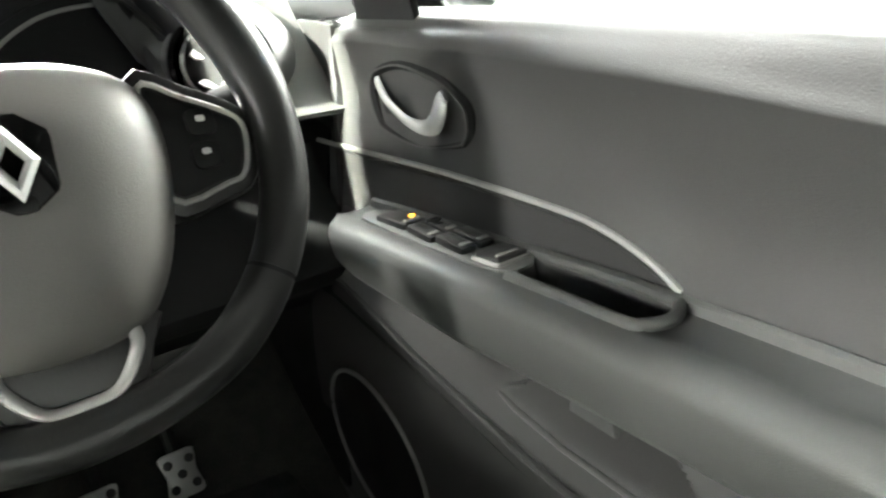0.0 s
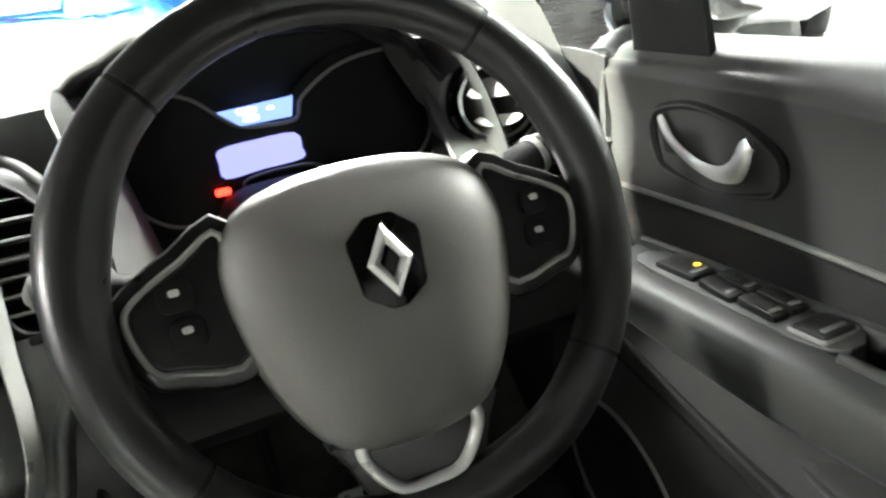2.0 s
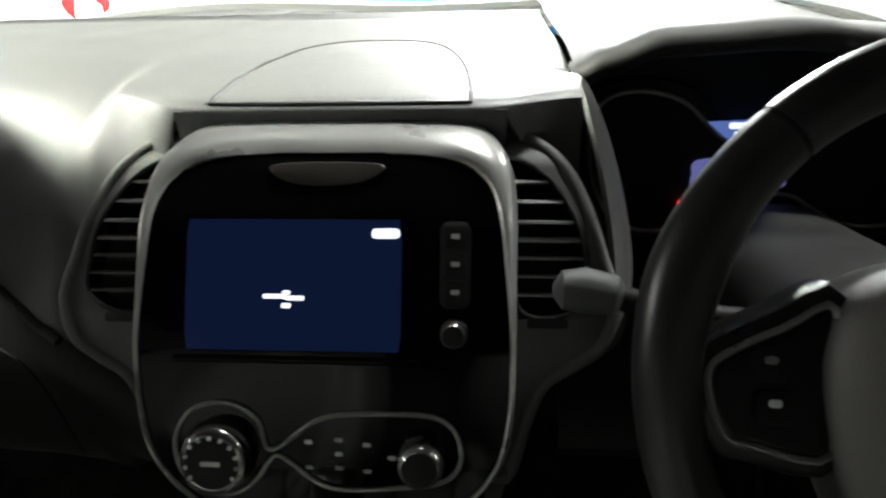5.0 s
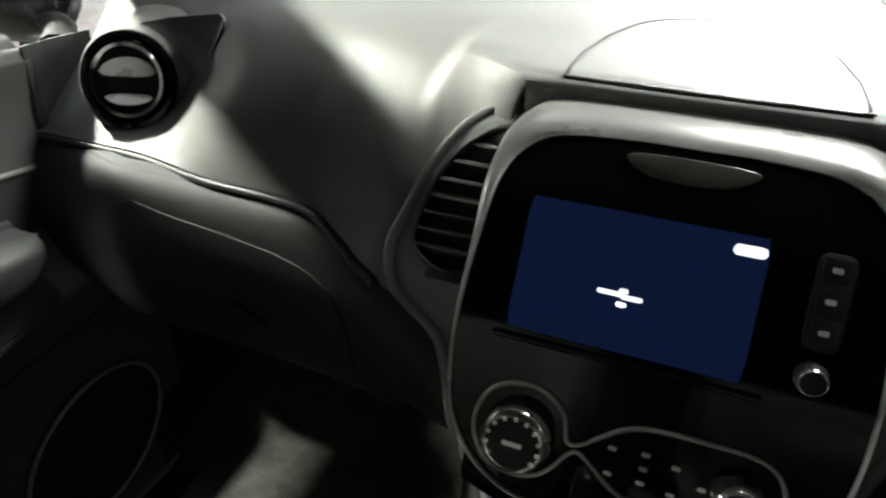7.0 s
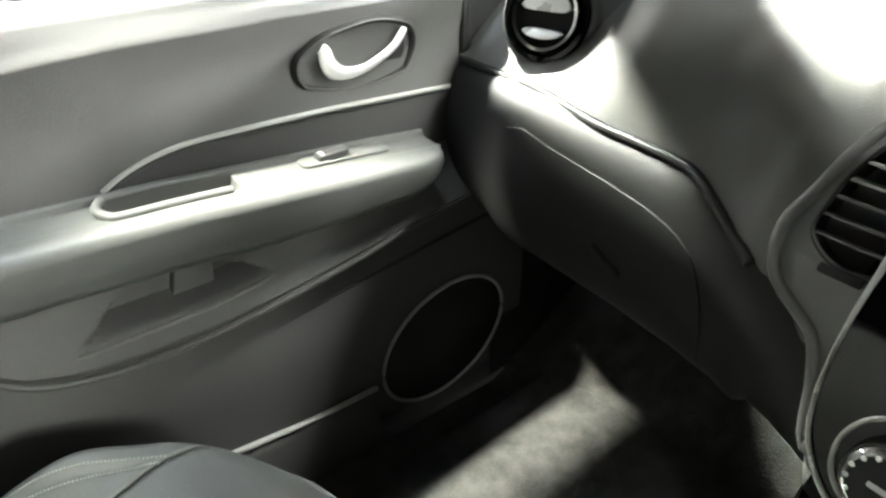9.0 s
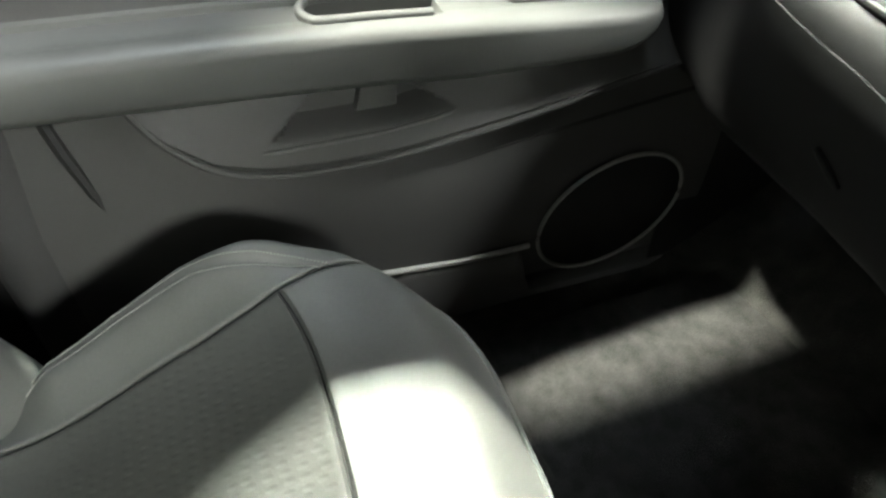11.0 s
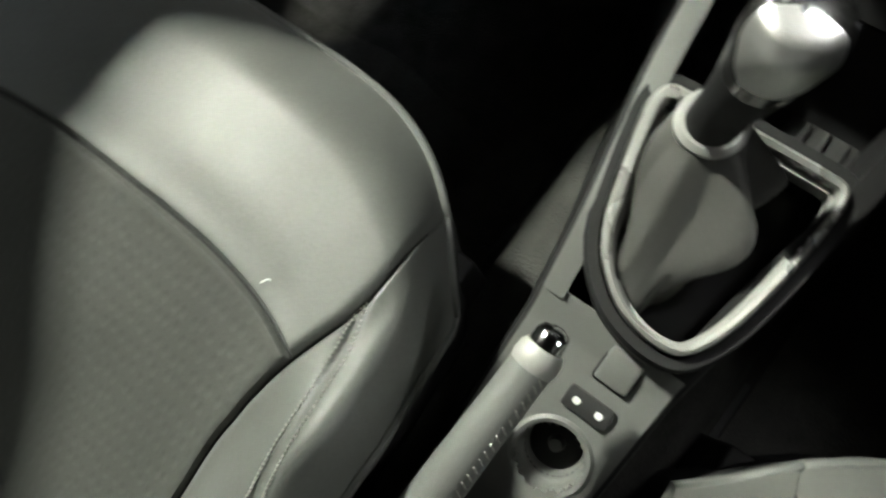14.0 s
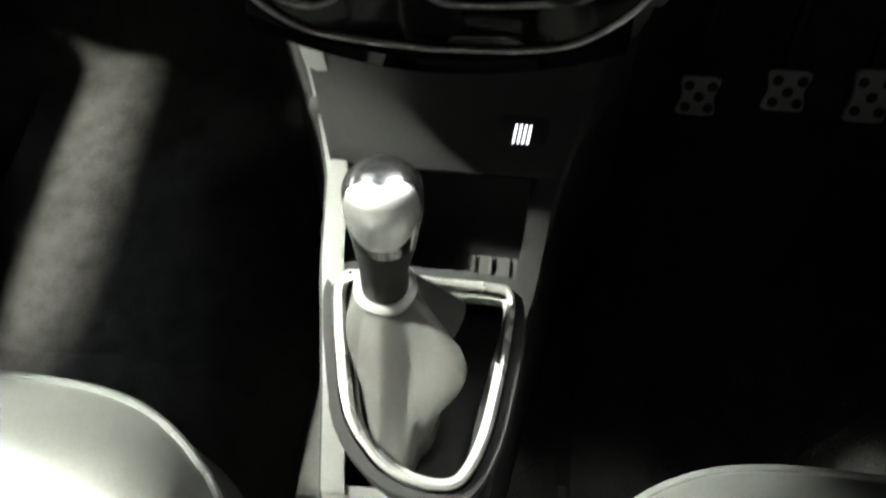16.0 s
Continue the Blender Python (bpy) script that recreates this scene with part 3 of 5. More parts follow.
for s in (-1, 1):
    vo = [(p.x, p.y) for p in catmull([(x, z, 0) for x, z in VENT], 4, True)]
    vo = inset(vo, -.0025)
    z0, z1 = min(p[1] for p in vo) + 2e-4, max(p[1] for p in vo) - 2e-4
    rows = []
    for z in steps(.47, z0 - 4e-4, 16) + steps(z0, z1, 26) + steps(z1 + 4e-4, .7365, 5):
        xo = max(crossings(POD, z))
        xi = max(crossings(vo, z)) if z0 <= z <= z1 else (0.0 if z > z1 else min(.07, xo - .02))
        pts = [(xo + .004, -.062), (xo + .0015, -.040), (xo - .001, -.0335), (xo - .005, -.0305)] + [(xo - .005 + (xi - xo + .005) * t, -.030) for t in (.25, .5, .75, 1)]
        if z > .728:
            pts = [(x, o - .5 * (z - .728)) for x, o in pts]
        rows.append([on_stack(o)(s * x, z, 0) for x, o in pts])
    part("pod_face", thicken(rows_to_bm(rows), .002), M_DASH, stack, "grey shoulder that carries the vents")
part("pod_rim", tube([on_stack(-.033)(x, z, 0) for x, z in POD if z > .50], .0055, 10, False), M_DASH, stack)
hb = [(0, .7235), (.05, .7232), (.092, .720), (.114, .7085), (.124, .690), (.129, .655), (.1325, .61), (.131, .56), (.122, .525), (.10, .497), (.065, .480), (0, .474)]
PANEL = catmull([(x, z, 0) for x, z in hb[:-1]] + [(-x, z, 0) for x, z in hb[:0:-1]] + [], 4, True)
PANEL = [(p.x, p.y) for p in PANEL]


def wide(p):
    """Outer edge of the silver surround."""
    k = smooth01((p[1] - .60) / .12)
    g = .0045 + .010 * k
    return (p[0] + math.copysign(g, p[0]) * min(1, abs(p[0]) / .06), p[1] + (.0195 * k if p[1] > .60 else -.004))


SIL = [(0, -.006), (0, .0012), (.12, .0036), (.35, .0042), (.6, .0015), (.8, -.004), (.93, -.011), (1.0, -.026)]
rows = [[on_stack(o)(p[0] + (wide(p)[0] - p[0]) * f, p[1] + (wide(p)[1] - p[1]) * f, 0) for p in PANEL] for f, o in SIL]
part("silver_surround", rows_to_bm(rows, close_v=True), M_SILVER, stack, "satin silver surround with a rolled top edge", angle=60)
part("gloss_panel", bent_fill(PANEL, on_stack(0), 0.0), M_GLOSS, stack, "piano-black panel")
screen = part("screen", bent_fill(rounded(.1545, .0815, .002, 3, -.0205, .6455), on_stack(.0012), 0.0, 8), M_SCREEN, stack, "lit dark blue touch screen")
part("screen_ledge", tube([on_stack(.0025)(x, .598, 0) for x in steps(-.105, .07, 16)], .0022, 8), M_GLOSS, stack)
for (w, h, cx, cz) in ((.017, .0028, -.033, .6382), (.014, .0028, -.0185, .6372), (.006, .0028, -.0245, .6405), (.007, .0030, -.0245, .6325), (.020, .0062, .0455, .6775)):
    part("screen_glyph", plate(rounded(w, h, min(w, h) * .45, 3, cx, cz), on_stack(.0013), .0004, .0001), M_GLYPH, screen, smooth=False)
part("hazard_lens", plate(catmull([(-.041, .7165, 0), (0, .7195, 0), (.042, .7165, 0), (.03, .7085, 0), (0, .7045, 0), (-.03, .7085, 0)], 5, True) and [(p.x, p.y) for p in catmull([(-.041, .7165, 0), (0, .7185, 0), (.042, .7165, 0), (.03, .7075, 0), (0, .7045, 0), (-.03, .7075, 0)], 5, True)], on_stack(.0005), .002, .0008), M_LENS, stack, "smoked lens with the belt and airbag lamps")
strip = part("button_strip", plate(rounded(.0215, .053, .006, 4, .0945, .6585), on_stack(.0008), .0022, .0008), M_BLACK, stack, "black strip of three buttons")
for cz in (.676, .659, .642):
    part("button", plate(rounded(.016, .0145, .002, 3, .0945, cz), on_stack(.0024), .0018, .0006), M_DARK, strip)
    part("marking", plate(rounded(.006, .003, .001, 3, .0945, cz), on_stack(.0040), .0006, .0002), M_WHITEMARK, strip, smooth=False)


def dial(cx, cz, r, tall, name, label):
    o = on_stack(.002)(cx, cz, 0)
    p = frame_put(o, (1, 0, 0), (0, .29, .957))
    k = part(name, lathe([(r * 1.02, -.004), (r * 1.02, .001), (r, .003), (r * .96, tall - .005), (r * .90, tall - .0015), (r * .80, tall)], p, 40), M_DIAL, stack, label)
    part("dial_face", lathe([(r * .76, tall - .002), (r * .76, tall + .0006), (r * .55, tall + .0012), (.0001, tall + .0012)], p, 32), M_BLACK, k)
    return k, p


kl, pl = dial(-.075, .531, .0255, .016, "climate_knob", "chrome-rimmed black temperature knob with white marks")
for i in range(11):
    a = radians(-215 + 25 * i + 90)
    part("marking", plate(circle(.0016, 8, .0185 * math.sin(a), .0185 * math.cos(a)), lambda u, v, w: pl(u, v, .0168 + w), .0006, .0001), M_WHITEMARK, kl, smooth=False)
part("marking", plate(rounded(.014, .0035, .001, 2), lambda u, v, w: pl(u, v, .0172 + w), .0006, .0001), M_WHITEMARK, kl, smooth=False)
dial(.0715, .531, .0165, .017, "climate_knob", "chrome-rimmed black fan knob")
dial(.094, .617, .0098, .009, "volume_knob", "chrome-rimmed round volume button")
EIGHT = [(-.041, .537), (-.046, .555), (-.062, .566), (-.08, .567), (-.098, .559), (-.108, .540), (-.106, .518), (-.094, .503), (-.075, .498), (-.058, .503), (-.047, .514), (-.041, .524), (-.033, .531), (-.022, .524), (-.006, .511), (.012, .505), (.05, .507), (.083, .512), (.096, .523), (.099, .538), (.093, .553), (.078, .561), (.05, .562), (.016, .561), (-.004, .556), (-.02, .545), (-.033, .536)]
part("climate_outline", tube([on_stack(.001)(p.x, p.y, 0) for p in catmull([(x, z, 0) for x, z in EIGHT], 4, True)], .0017, 8, True), M_GREYTRIM, stack, "thin silver line round the climate controls")
for cx, cz in ((-.010, .541), (.012, .543), (.032, .540), (-.010, .522), (.012, .533), (.012, .522), (.032, .520), (.05, .531)):
    part("marking", plate(rounded(.0055, .0032, .0008, 2, cx, cz), on_stack(.0012), .0006, .0001), M_WHITEMARK, stack, smooth=False)
part("lower_lip", thicken(rows_to_bm([[(x, y + .5 * x * x, z + 1.6 * x * x) for x in steps(-.115, .115, 14)] for y, z in ((.085, .478), (.076, .466), (.078, .452), (.10, .442), (.16, .437))]), .005), M_GLOSS, stack, "black lip under the stack")

# ---- air vents ----
def centre_vent(s):
    v = thing("air_vent", (s * .155, .18, .63), "black upright air vent with slats beside the screen", "air vent", "dashboard air vents")
    o2 = [(p.x, p.y) for p in catmull([(s * x, z, 0) for x, z in VENT], 4, True)]
    part("well", bent_fill(inset(o2, -.001), on_stack(-.058), 0.0, 12), M_BLACK, v)
    part("frame", ring_plate(inset(o2, -.003), o2, on_stack(-.058), .030, .0015), M_DARK, v, "dark frame")
    for i in range(7):
        z = .6395 + i * .0118
        xs = crossings(o2, z)
        lo, hi = min(xs) - .001, max(xs) + .001
        big = i == 3
        prof = [(-.030, -.0008), (-.0305, .0004), (-.034, .0016), (-.050, .0012), (-.050, -.0004), (-.034, -.0004)]
        k = 1.5 if big else 1.0
        rows = [[on_stack(o)(lo + (hi - lo) * t, z + h * k, 0) for o, h in prof] for t in steps(0, 1, 4)]
        part("slat", rows_to_bm(rows, close_v=True, cap=True), M_GREYTRIM if big else M_CONSOLE, v, "grey middle slat" if big else "")
    part("tab", plate(rounded(.03, .006, .002, 3, s * .160, .6215), on_stack(-.0325), .004, .001), M_BLACK, v)
    return v


centre_vent(-1), centre_vent(1)


def round_vent(s):
    c = Vector((s * .594, .286, .671))
    nrm = Vector((-s * .34, -.90, .27)).normalized()
    u = Vector((0, 0, 1)).cross(nrm).normalized()
    p = frame_put(c, u, nrm.cross(u))
    v = thing("air_vent", c, "round swivelling air vent with a chrome ring in a grey pod", "air vent", "dashboard air vents")
    part("pod", lathe([(.090, -.09), (.076, -.05), (.064, -.02), (.058, -.006), (.053, -.002), (.052, -.02)], p, 36, cap=False), M_DASH, v)
    part("ring", lathe([(.053, -.02), (.0545, -.002), (.052, .003), (.047, .004), (.044, .000), (.043, -.02)], p, 40, cap=False), M_GLOSS, v, "gloss black ring")
    part("chrome_ring", lathe([(.042, -.02), (.0425, .002), (.0405, .005), (.0365, .004), (.035, -.004), (.034, -.02)], p, 40, cap=False), M_CHROME, v, "chrome inner ring")
    part("well", lathe([(.035, -.016), (.02, -.019), (.0001, -.02)], p, 28), M_BLACK, v)
    for k, (h, hw, th, sag) in enumerate(((.009, .031, .0135, .004), (-.0185, .026, .008, -.003))):
        out = [(x, h + sag * (1 - (x / hw) ** 2) + th * math.sqrt(max(0, 1 - (x / hw) ** 2)) * .9) for x in steps(-hw, hw, 12)] + [(x, h + sag * (1 - (x / hw) ** 2) - th * math.sqrt(max(0, 1 - (x / hw) ** 2)) * .7) for x in steps(hw, -hw, 12)[1:-1]]
        part("blade", plate(out, lambda u, v, w: p(u, v, -.001 + w - .005 * (v - h) / th), .006, .002), M_BLADE, v, "curved silver blade")
    tipp = Vector((s * .498, .335, .738))
    rows = [[q.lerp(tipp + (q - c) * .04, t ** 1.3) + Vector((0, .012 * math.sin(math.pi * t), 0)) for q in (p(.060 * math.cos(w), .060 * math.sin(w), -.012) for w in (radians(90 + k * 10 * (1 if s < 0 else -1)) for k in range(-14, 3)))] for t in steps(0, 1, 8)]
    part("fairing", thicken(rows_to_bm(rows), .003), M_ARM, v, "grey pointed fairing beside the vent")
    return v


round_vent(-1), round_vent(1)

# ---- instruments ----
clus = thing("instrument_cluster", (.38, .36, .58), "black instrument cluster with two lit blue displays and red lamp", "instrument cluster")
cp = frame_put((.38, .353, .655), (1, 0, 0), (0, .12, .993))


def on_clus(off):
    return lambda u, v, w=0.0: cp(u - .38, v - .655, w + off)


GL = [(.277, .726), (.30, .716), (.322, .695), (.338, .683), (.365, .679), (.396, .680), (.406, .70), (.444, .723), (.485, .732), (.522, .730), (.547, .706), (.55, .675), (.537, .632), (.515, .61), (.487, .600), (.45, .603), (.42, .620), (.395, .631), (.335, .629), (.325, .613), (.306, .60), (.275, .594), (.247, .60), (.224, .622), (.212, .66), (.211, .70), (.225, .722), (.25, .729)]
GLp = [(p.x, p.y) for p in catmull([(x, z, 0) for x, z in GL], 4, True)]
part("face", plate(inset(GLp, -.012), on_clus(-.01), .008, .001), M_BLACK, clus)
part("chrome_outline", tube([on_clus(0)(x, z) for x, z in GLp], .0021, 8, True), M_GREYTRIM, clus, "thin chrome outline")
d1 = part("display", plate([(.319, .7005), (.397, .7035), (.392, .683), (.339, .683)], on_clus(-.001), .003, .0006), M_DISP, clus, "lit blue upper display", smooth=False)
part("display", plate([(p.x, p.y) for p in catmull([(.312, .664, 0), (.35, .667, 0), (.391, .666, 0), (.395, .65, 0), (.393, .638, 0), (.35, .636, 0), (.312, .634, 0), (.309, .65, 0)], 3, True)], on_clus(-.001), .003, .0006), M_DISP2, clus, "lit lilac lower display", smooth=False)
for w, h, cx, cz in ((.02, .0055, .348, .697), (.016, .005, .351, .689), (.007, .003, .372, .6955)):
    part("glyph", plate(rounded(w, h, h * .4, 3, cx, cz), on_clus(.002), .0006, .0001), M_GLYPH, d1, smooth=False)
part("warning_lamp", plate(rounded(.016, .0075, .003, 3, .306, .6215), on_clus(-.001), .002, .0006), M_RED, clus, "glowing red warning lamp")
for i in range(9):
    a = radians(210 - 30 * i)
    for cx, cz, r in ((.268, .66, .05), (.487, .668, .05)):
        part("gauge_mark", plate(rounded(.003, .0018, .0006, 2, cx + r * math.cos(a), cz + r * math.sin(a) * .95), on_clus(-.002), .0008, .0002), M_DARK, clus, smooth=False)

# ---- steering wheel and column ----
A = radians(24)
WC = Vector((.365, .004, .666))
wp = frame_put(WC, (1, 0, 0), (0, math.sin(A), math.cos(A)))
wheel = thing("steering_wheel", WC, "black leather steering wheel with a grey hub and silver spoke trims", "steering wheel")


def rim_stretch(a0, a1, n, thick):
    rows = []
    for i in range(n + 1):
        a = radians(a0 + (a1 - a0) * i / n)
        R, fl = .1585, 1.0
        if math.sin(a) < -.80:
            fl = 1 - .03 * smooth01((-math.sin(a) - .80) / .2)
        c = Vector((R * math.cos(a), R * math.sin(a) * fl, 0))
        d = Vector((math.cos(a), math.sin(a), 0))
        deg = (a0 + (a1 - a0) * i / n) % 360
        fat = 1 + .16 * (math.exp(-((deg - 160) / 14) ** 2) + math.exp(-((deg - 20) / 14) ** 2))
        rows.append([wp(*(c + d * (thick * fat * math.cos(b)) + Vector((0, 0, thick * 1.0 * math.sin(b))))) for b in (2 * math.pi * j / 18 for j in range(18))])
    return rows_to_bm(rows, close_v=True, cap=True)


SEAMS = [-37, 50, 131, 217]
for k, (a0, a1) in enumerate(((-36.4, 49.4), (50.6, 130.4), (131.6, 216.4), (217.6, 322.4))):
    part("rim", rim_stretch(a0, a1, 36, .0165), M_WHEEL, wheel, "black smooth leather rim" if k % 2 else "black grained leather grip")
for a in SEAMS:
    part("rim_seam", rim_stretch(a - .7, a + .7, 2, .0158), M_DARK, wheel)


# hub: a domed cover, built in rings
HUBo = [(p.x, p.y) for p in catmull([(0, .060, 0), (.045, .0555, 0), (.074, .042, 0), (.086, .020, 0), (.0865, -.01, 0), (.078, -.05, 0), (.062, -.085, 0), (.040, -.106, 0), (0, -.112, 0), (-.040, -.106, 0), (-.062, -.085, 0), (-.078, -.05, 0), (-.0865, -.01, 0), (-.086, .020, 0), (-.074, .042, 0), (-.045, .0555, 0)], 4, True)]
rows = [[wp(u, v, -.03) for u, v in HUBo]]
for k in range(0, 13):
    t = k / 12
    sc = 1 - .97 * t ** 1.6 if k else 1.0
    h = -.004 + .036 * (1 - (1 - t) ** 2.6)
    rows.append([wp(u * sc, (v + .02) * sc - .02, h) for u, v in HUBo])
part("airbag_cover", rows_to_bm(rows, close_v=True, cap=True), M_AIRBAG, wheel, "grey grained airbag cover")
HEX = [(0, .033), (.010, .0325), (.0255, .0195), (.0265, .014), (.0235, -.018), (.0215, -.022), (.006, -.0325), (0, -.033), (-.006, -.0325), (-.0215, -.022), (-.0235, -.018), (-.0265, .014), (-.0255, .0195), (-.010, .0325)]
badge = part("badge_recess", plate([(u * .80 + .002, v * .80 - .003) for u, v in HEX], lambda u, v, w: wp(u, v, .0285 + w), .005, .001), M_GLOSS, wheel, "gloss black recess of the badge")
DIA = [(0, .026), (.0165, .0), (0, -.026), (-.0165, 0)]
DIAi = [(0, .012), (.0075, 0), (0, -.012), (-.0075, 0)]
part("badge", ring_plate([(u * .80 + .002, v * .80 - .003) for u, v in DIA], [(u * .80 + .002, v * .80 - .003) for u, v in DIAi], lambda u, v, w: wp(u, v, .033 + w), .005, .0028), M_BRIGHT, badge, "plain chrome lozenge", smooth=False)


def button_pod(s):
    out = catmull([(s * u, v, 0) for u, v in ((.078, .036), (.105, .027), (.132, .013), (.1395, .002), (.137, -.016), (.130, -.030), (.118, -.034), (.078, -.036))], 4, True)
    o = [(p.x, p.y) for p in out]
    arm = part("spoke", plate(inset(o, -.008), lambda u, v, w: wp(u, v, -.022 + w - .10 * max(0, abs(u) - .10)), .024, .005), M_WHEEL, wheel, "black spoke")
    fr = part("spoke_bezel", ring_plate(o, inset(o, .0034), lambda u, v, w: wp(u, v, .0005 + w - .10 * max(0, abs(u) - .10)), .0045, .0016), M_SILVER, wheel, "silver bezel")
    bp = part("button_panel", plate(inset(o, .005), lambda u, v, w: wp(u, v, .000 + w - .10 * max(0, abs(u) - .10)), .0035, .0012), M_BLACK, wheel)
    for (bu, bv, bw, bh) in ((.110, .0085, .019, .017), (.108, -.0125, .019, .017)):
        part("button", plate(rounded(bw, bh, .005, 4, s * bu, bv), lambda u, v, w: wp(u, v, .0032 + w - .10 * max(0, abs(u) - .10)), .003, .001), M_DARK, bp)
        part("marking", plate(rounded(.006, .004, .0015, 3, s * bu, bv + .002), lambda u, v, w: wp(u, v, .0058 + w - .10 * max(0, abs(u) - .10)), .0008, .0002), M_WHITEMARK, bp, smooth=False)


button_pod(-1), button_pod(1)
LS = [(-.048, -.094), (.048, -.094), (.0455, -.115), (.034, -.140), (.02, -.152), (-.02, -.152), (-.034, -.140), (-.0455, -.115)]
part("spoke", plate([(p.x, p.y) for p in catmull([(u, v, 0) for u, v in LS], 3, True)], lambda u, v, w: wp(u, v, -.018 + w), .020, .004), M_WHEEL, wheel, "black lower spoke")
US = [(-.036, -.100), (-.035, -.114), (-.020, -.1335), (0, -.136), (.020, -.1335), (.035, -.114), (.036, -.100)]
part("spoke_trim", tube([wp(p.x, p.y, .004) for p in catmull([(u, v, 0) for u, v in US], 5)], .0042, 10, flat=.8), M_SILVER, wheel, "silver U-shaped trim of the lower spoke")
part("spoke_infill", plate([(-.031, -.098), (.031, -.098), (.030, -.112), (.018, -.128), (-.018, -.128), (-.030, -.112)], lambda u, v, w: wp(u, v, -.004 + w), .005, .001), M_BLACK, wheel)

column = thing("steering_column", (.365, .15, .58), "black plastic steering column shroud with stalks", "steering column")
rows = []
for k, y in enumerate(steps(.035, .33, 8)):
    zc = .648 - .05 * (k / 8) - .02
    rows.append([(.365 + (.062 + .01 * k / 8) * cc, y, zc + .052 * ss - (.01 if ss < 0 else 0)) for cc, ss in ((abs(math.cos(b)) ** .6 * math.copysign(1, math.cos(b)), abs(math.sin(b)) ** .6 * math.copysign(1, math.sin(b))) for b in (2 * math.pi * j / 24 for j in range(24)))])
part("shroud", rows_to_bm(rows, close_v=True, cap=True), M_DARK, column)
stl = part("stalk", tube(catmull([(.29, .10, .640), (.24, .11, .640), (.205, .115, .648), (.195, .116, .650)], 4), .0085, 12), M_BLACK, column, "black wiper stalk")
part("stalk_tip", tube([(.205, .115, .648), (.20, .116, .649), (.18, .118, .652), (.166, .118, .652), (.160, .118, .652)], [.008, .014, .0155, .013, .004], 14), M_ARM, stl, "grey stalk tip")
str_ = part("stalk", tube(catmull([(.44, .10, .645), (.49, .11, .652), (.53, .115, .662)], 4), .0095, 12), M_BLACK, column, "black light stalk")
part("stalk_tip", tube([(.515, .113, .658), (.52, .114, .659), (.545, .117, .665), (.565, .118, .669), (.57, .118, .670)], [.010, .0145, .0155, .014, .006], 14), M_DARK, str_, "ridged stalk tip")
part("stalk_ring", tube([(.538, .116, .663), (.543, .117, .6645)], .0165, 14), M_GREYTRIM, str_)
part("key_slot", lathe([(.012, -.01), (.012, .002), (.009, .004), (.006, 0)], frame_put((.295, .07, .632), (1, 0, 0), (0, .2, .98)), 20), M_BLACK, column, "black ignition barrel")


# ---- doors ----
def zt(y):
    return float(np.interp(y, [-.5, -.30, -.15, 0, .10, .175], [.562, .556, .549, .536, .528, .520]))


TRIM = [(.30, .566), (.263, .568), (.15, .575), (.048, .581), (-.086, .584), (-.137, .581), (-.178, .570), (-.205, .556)]


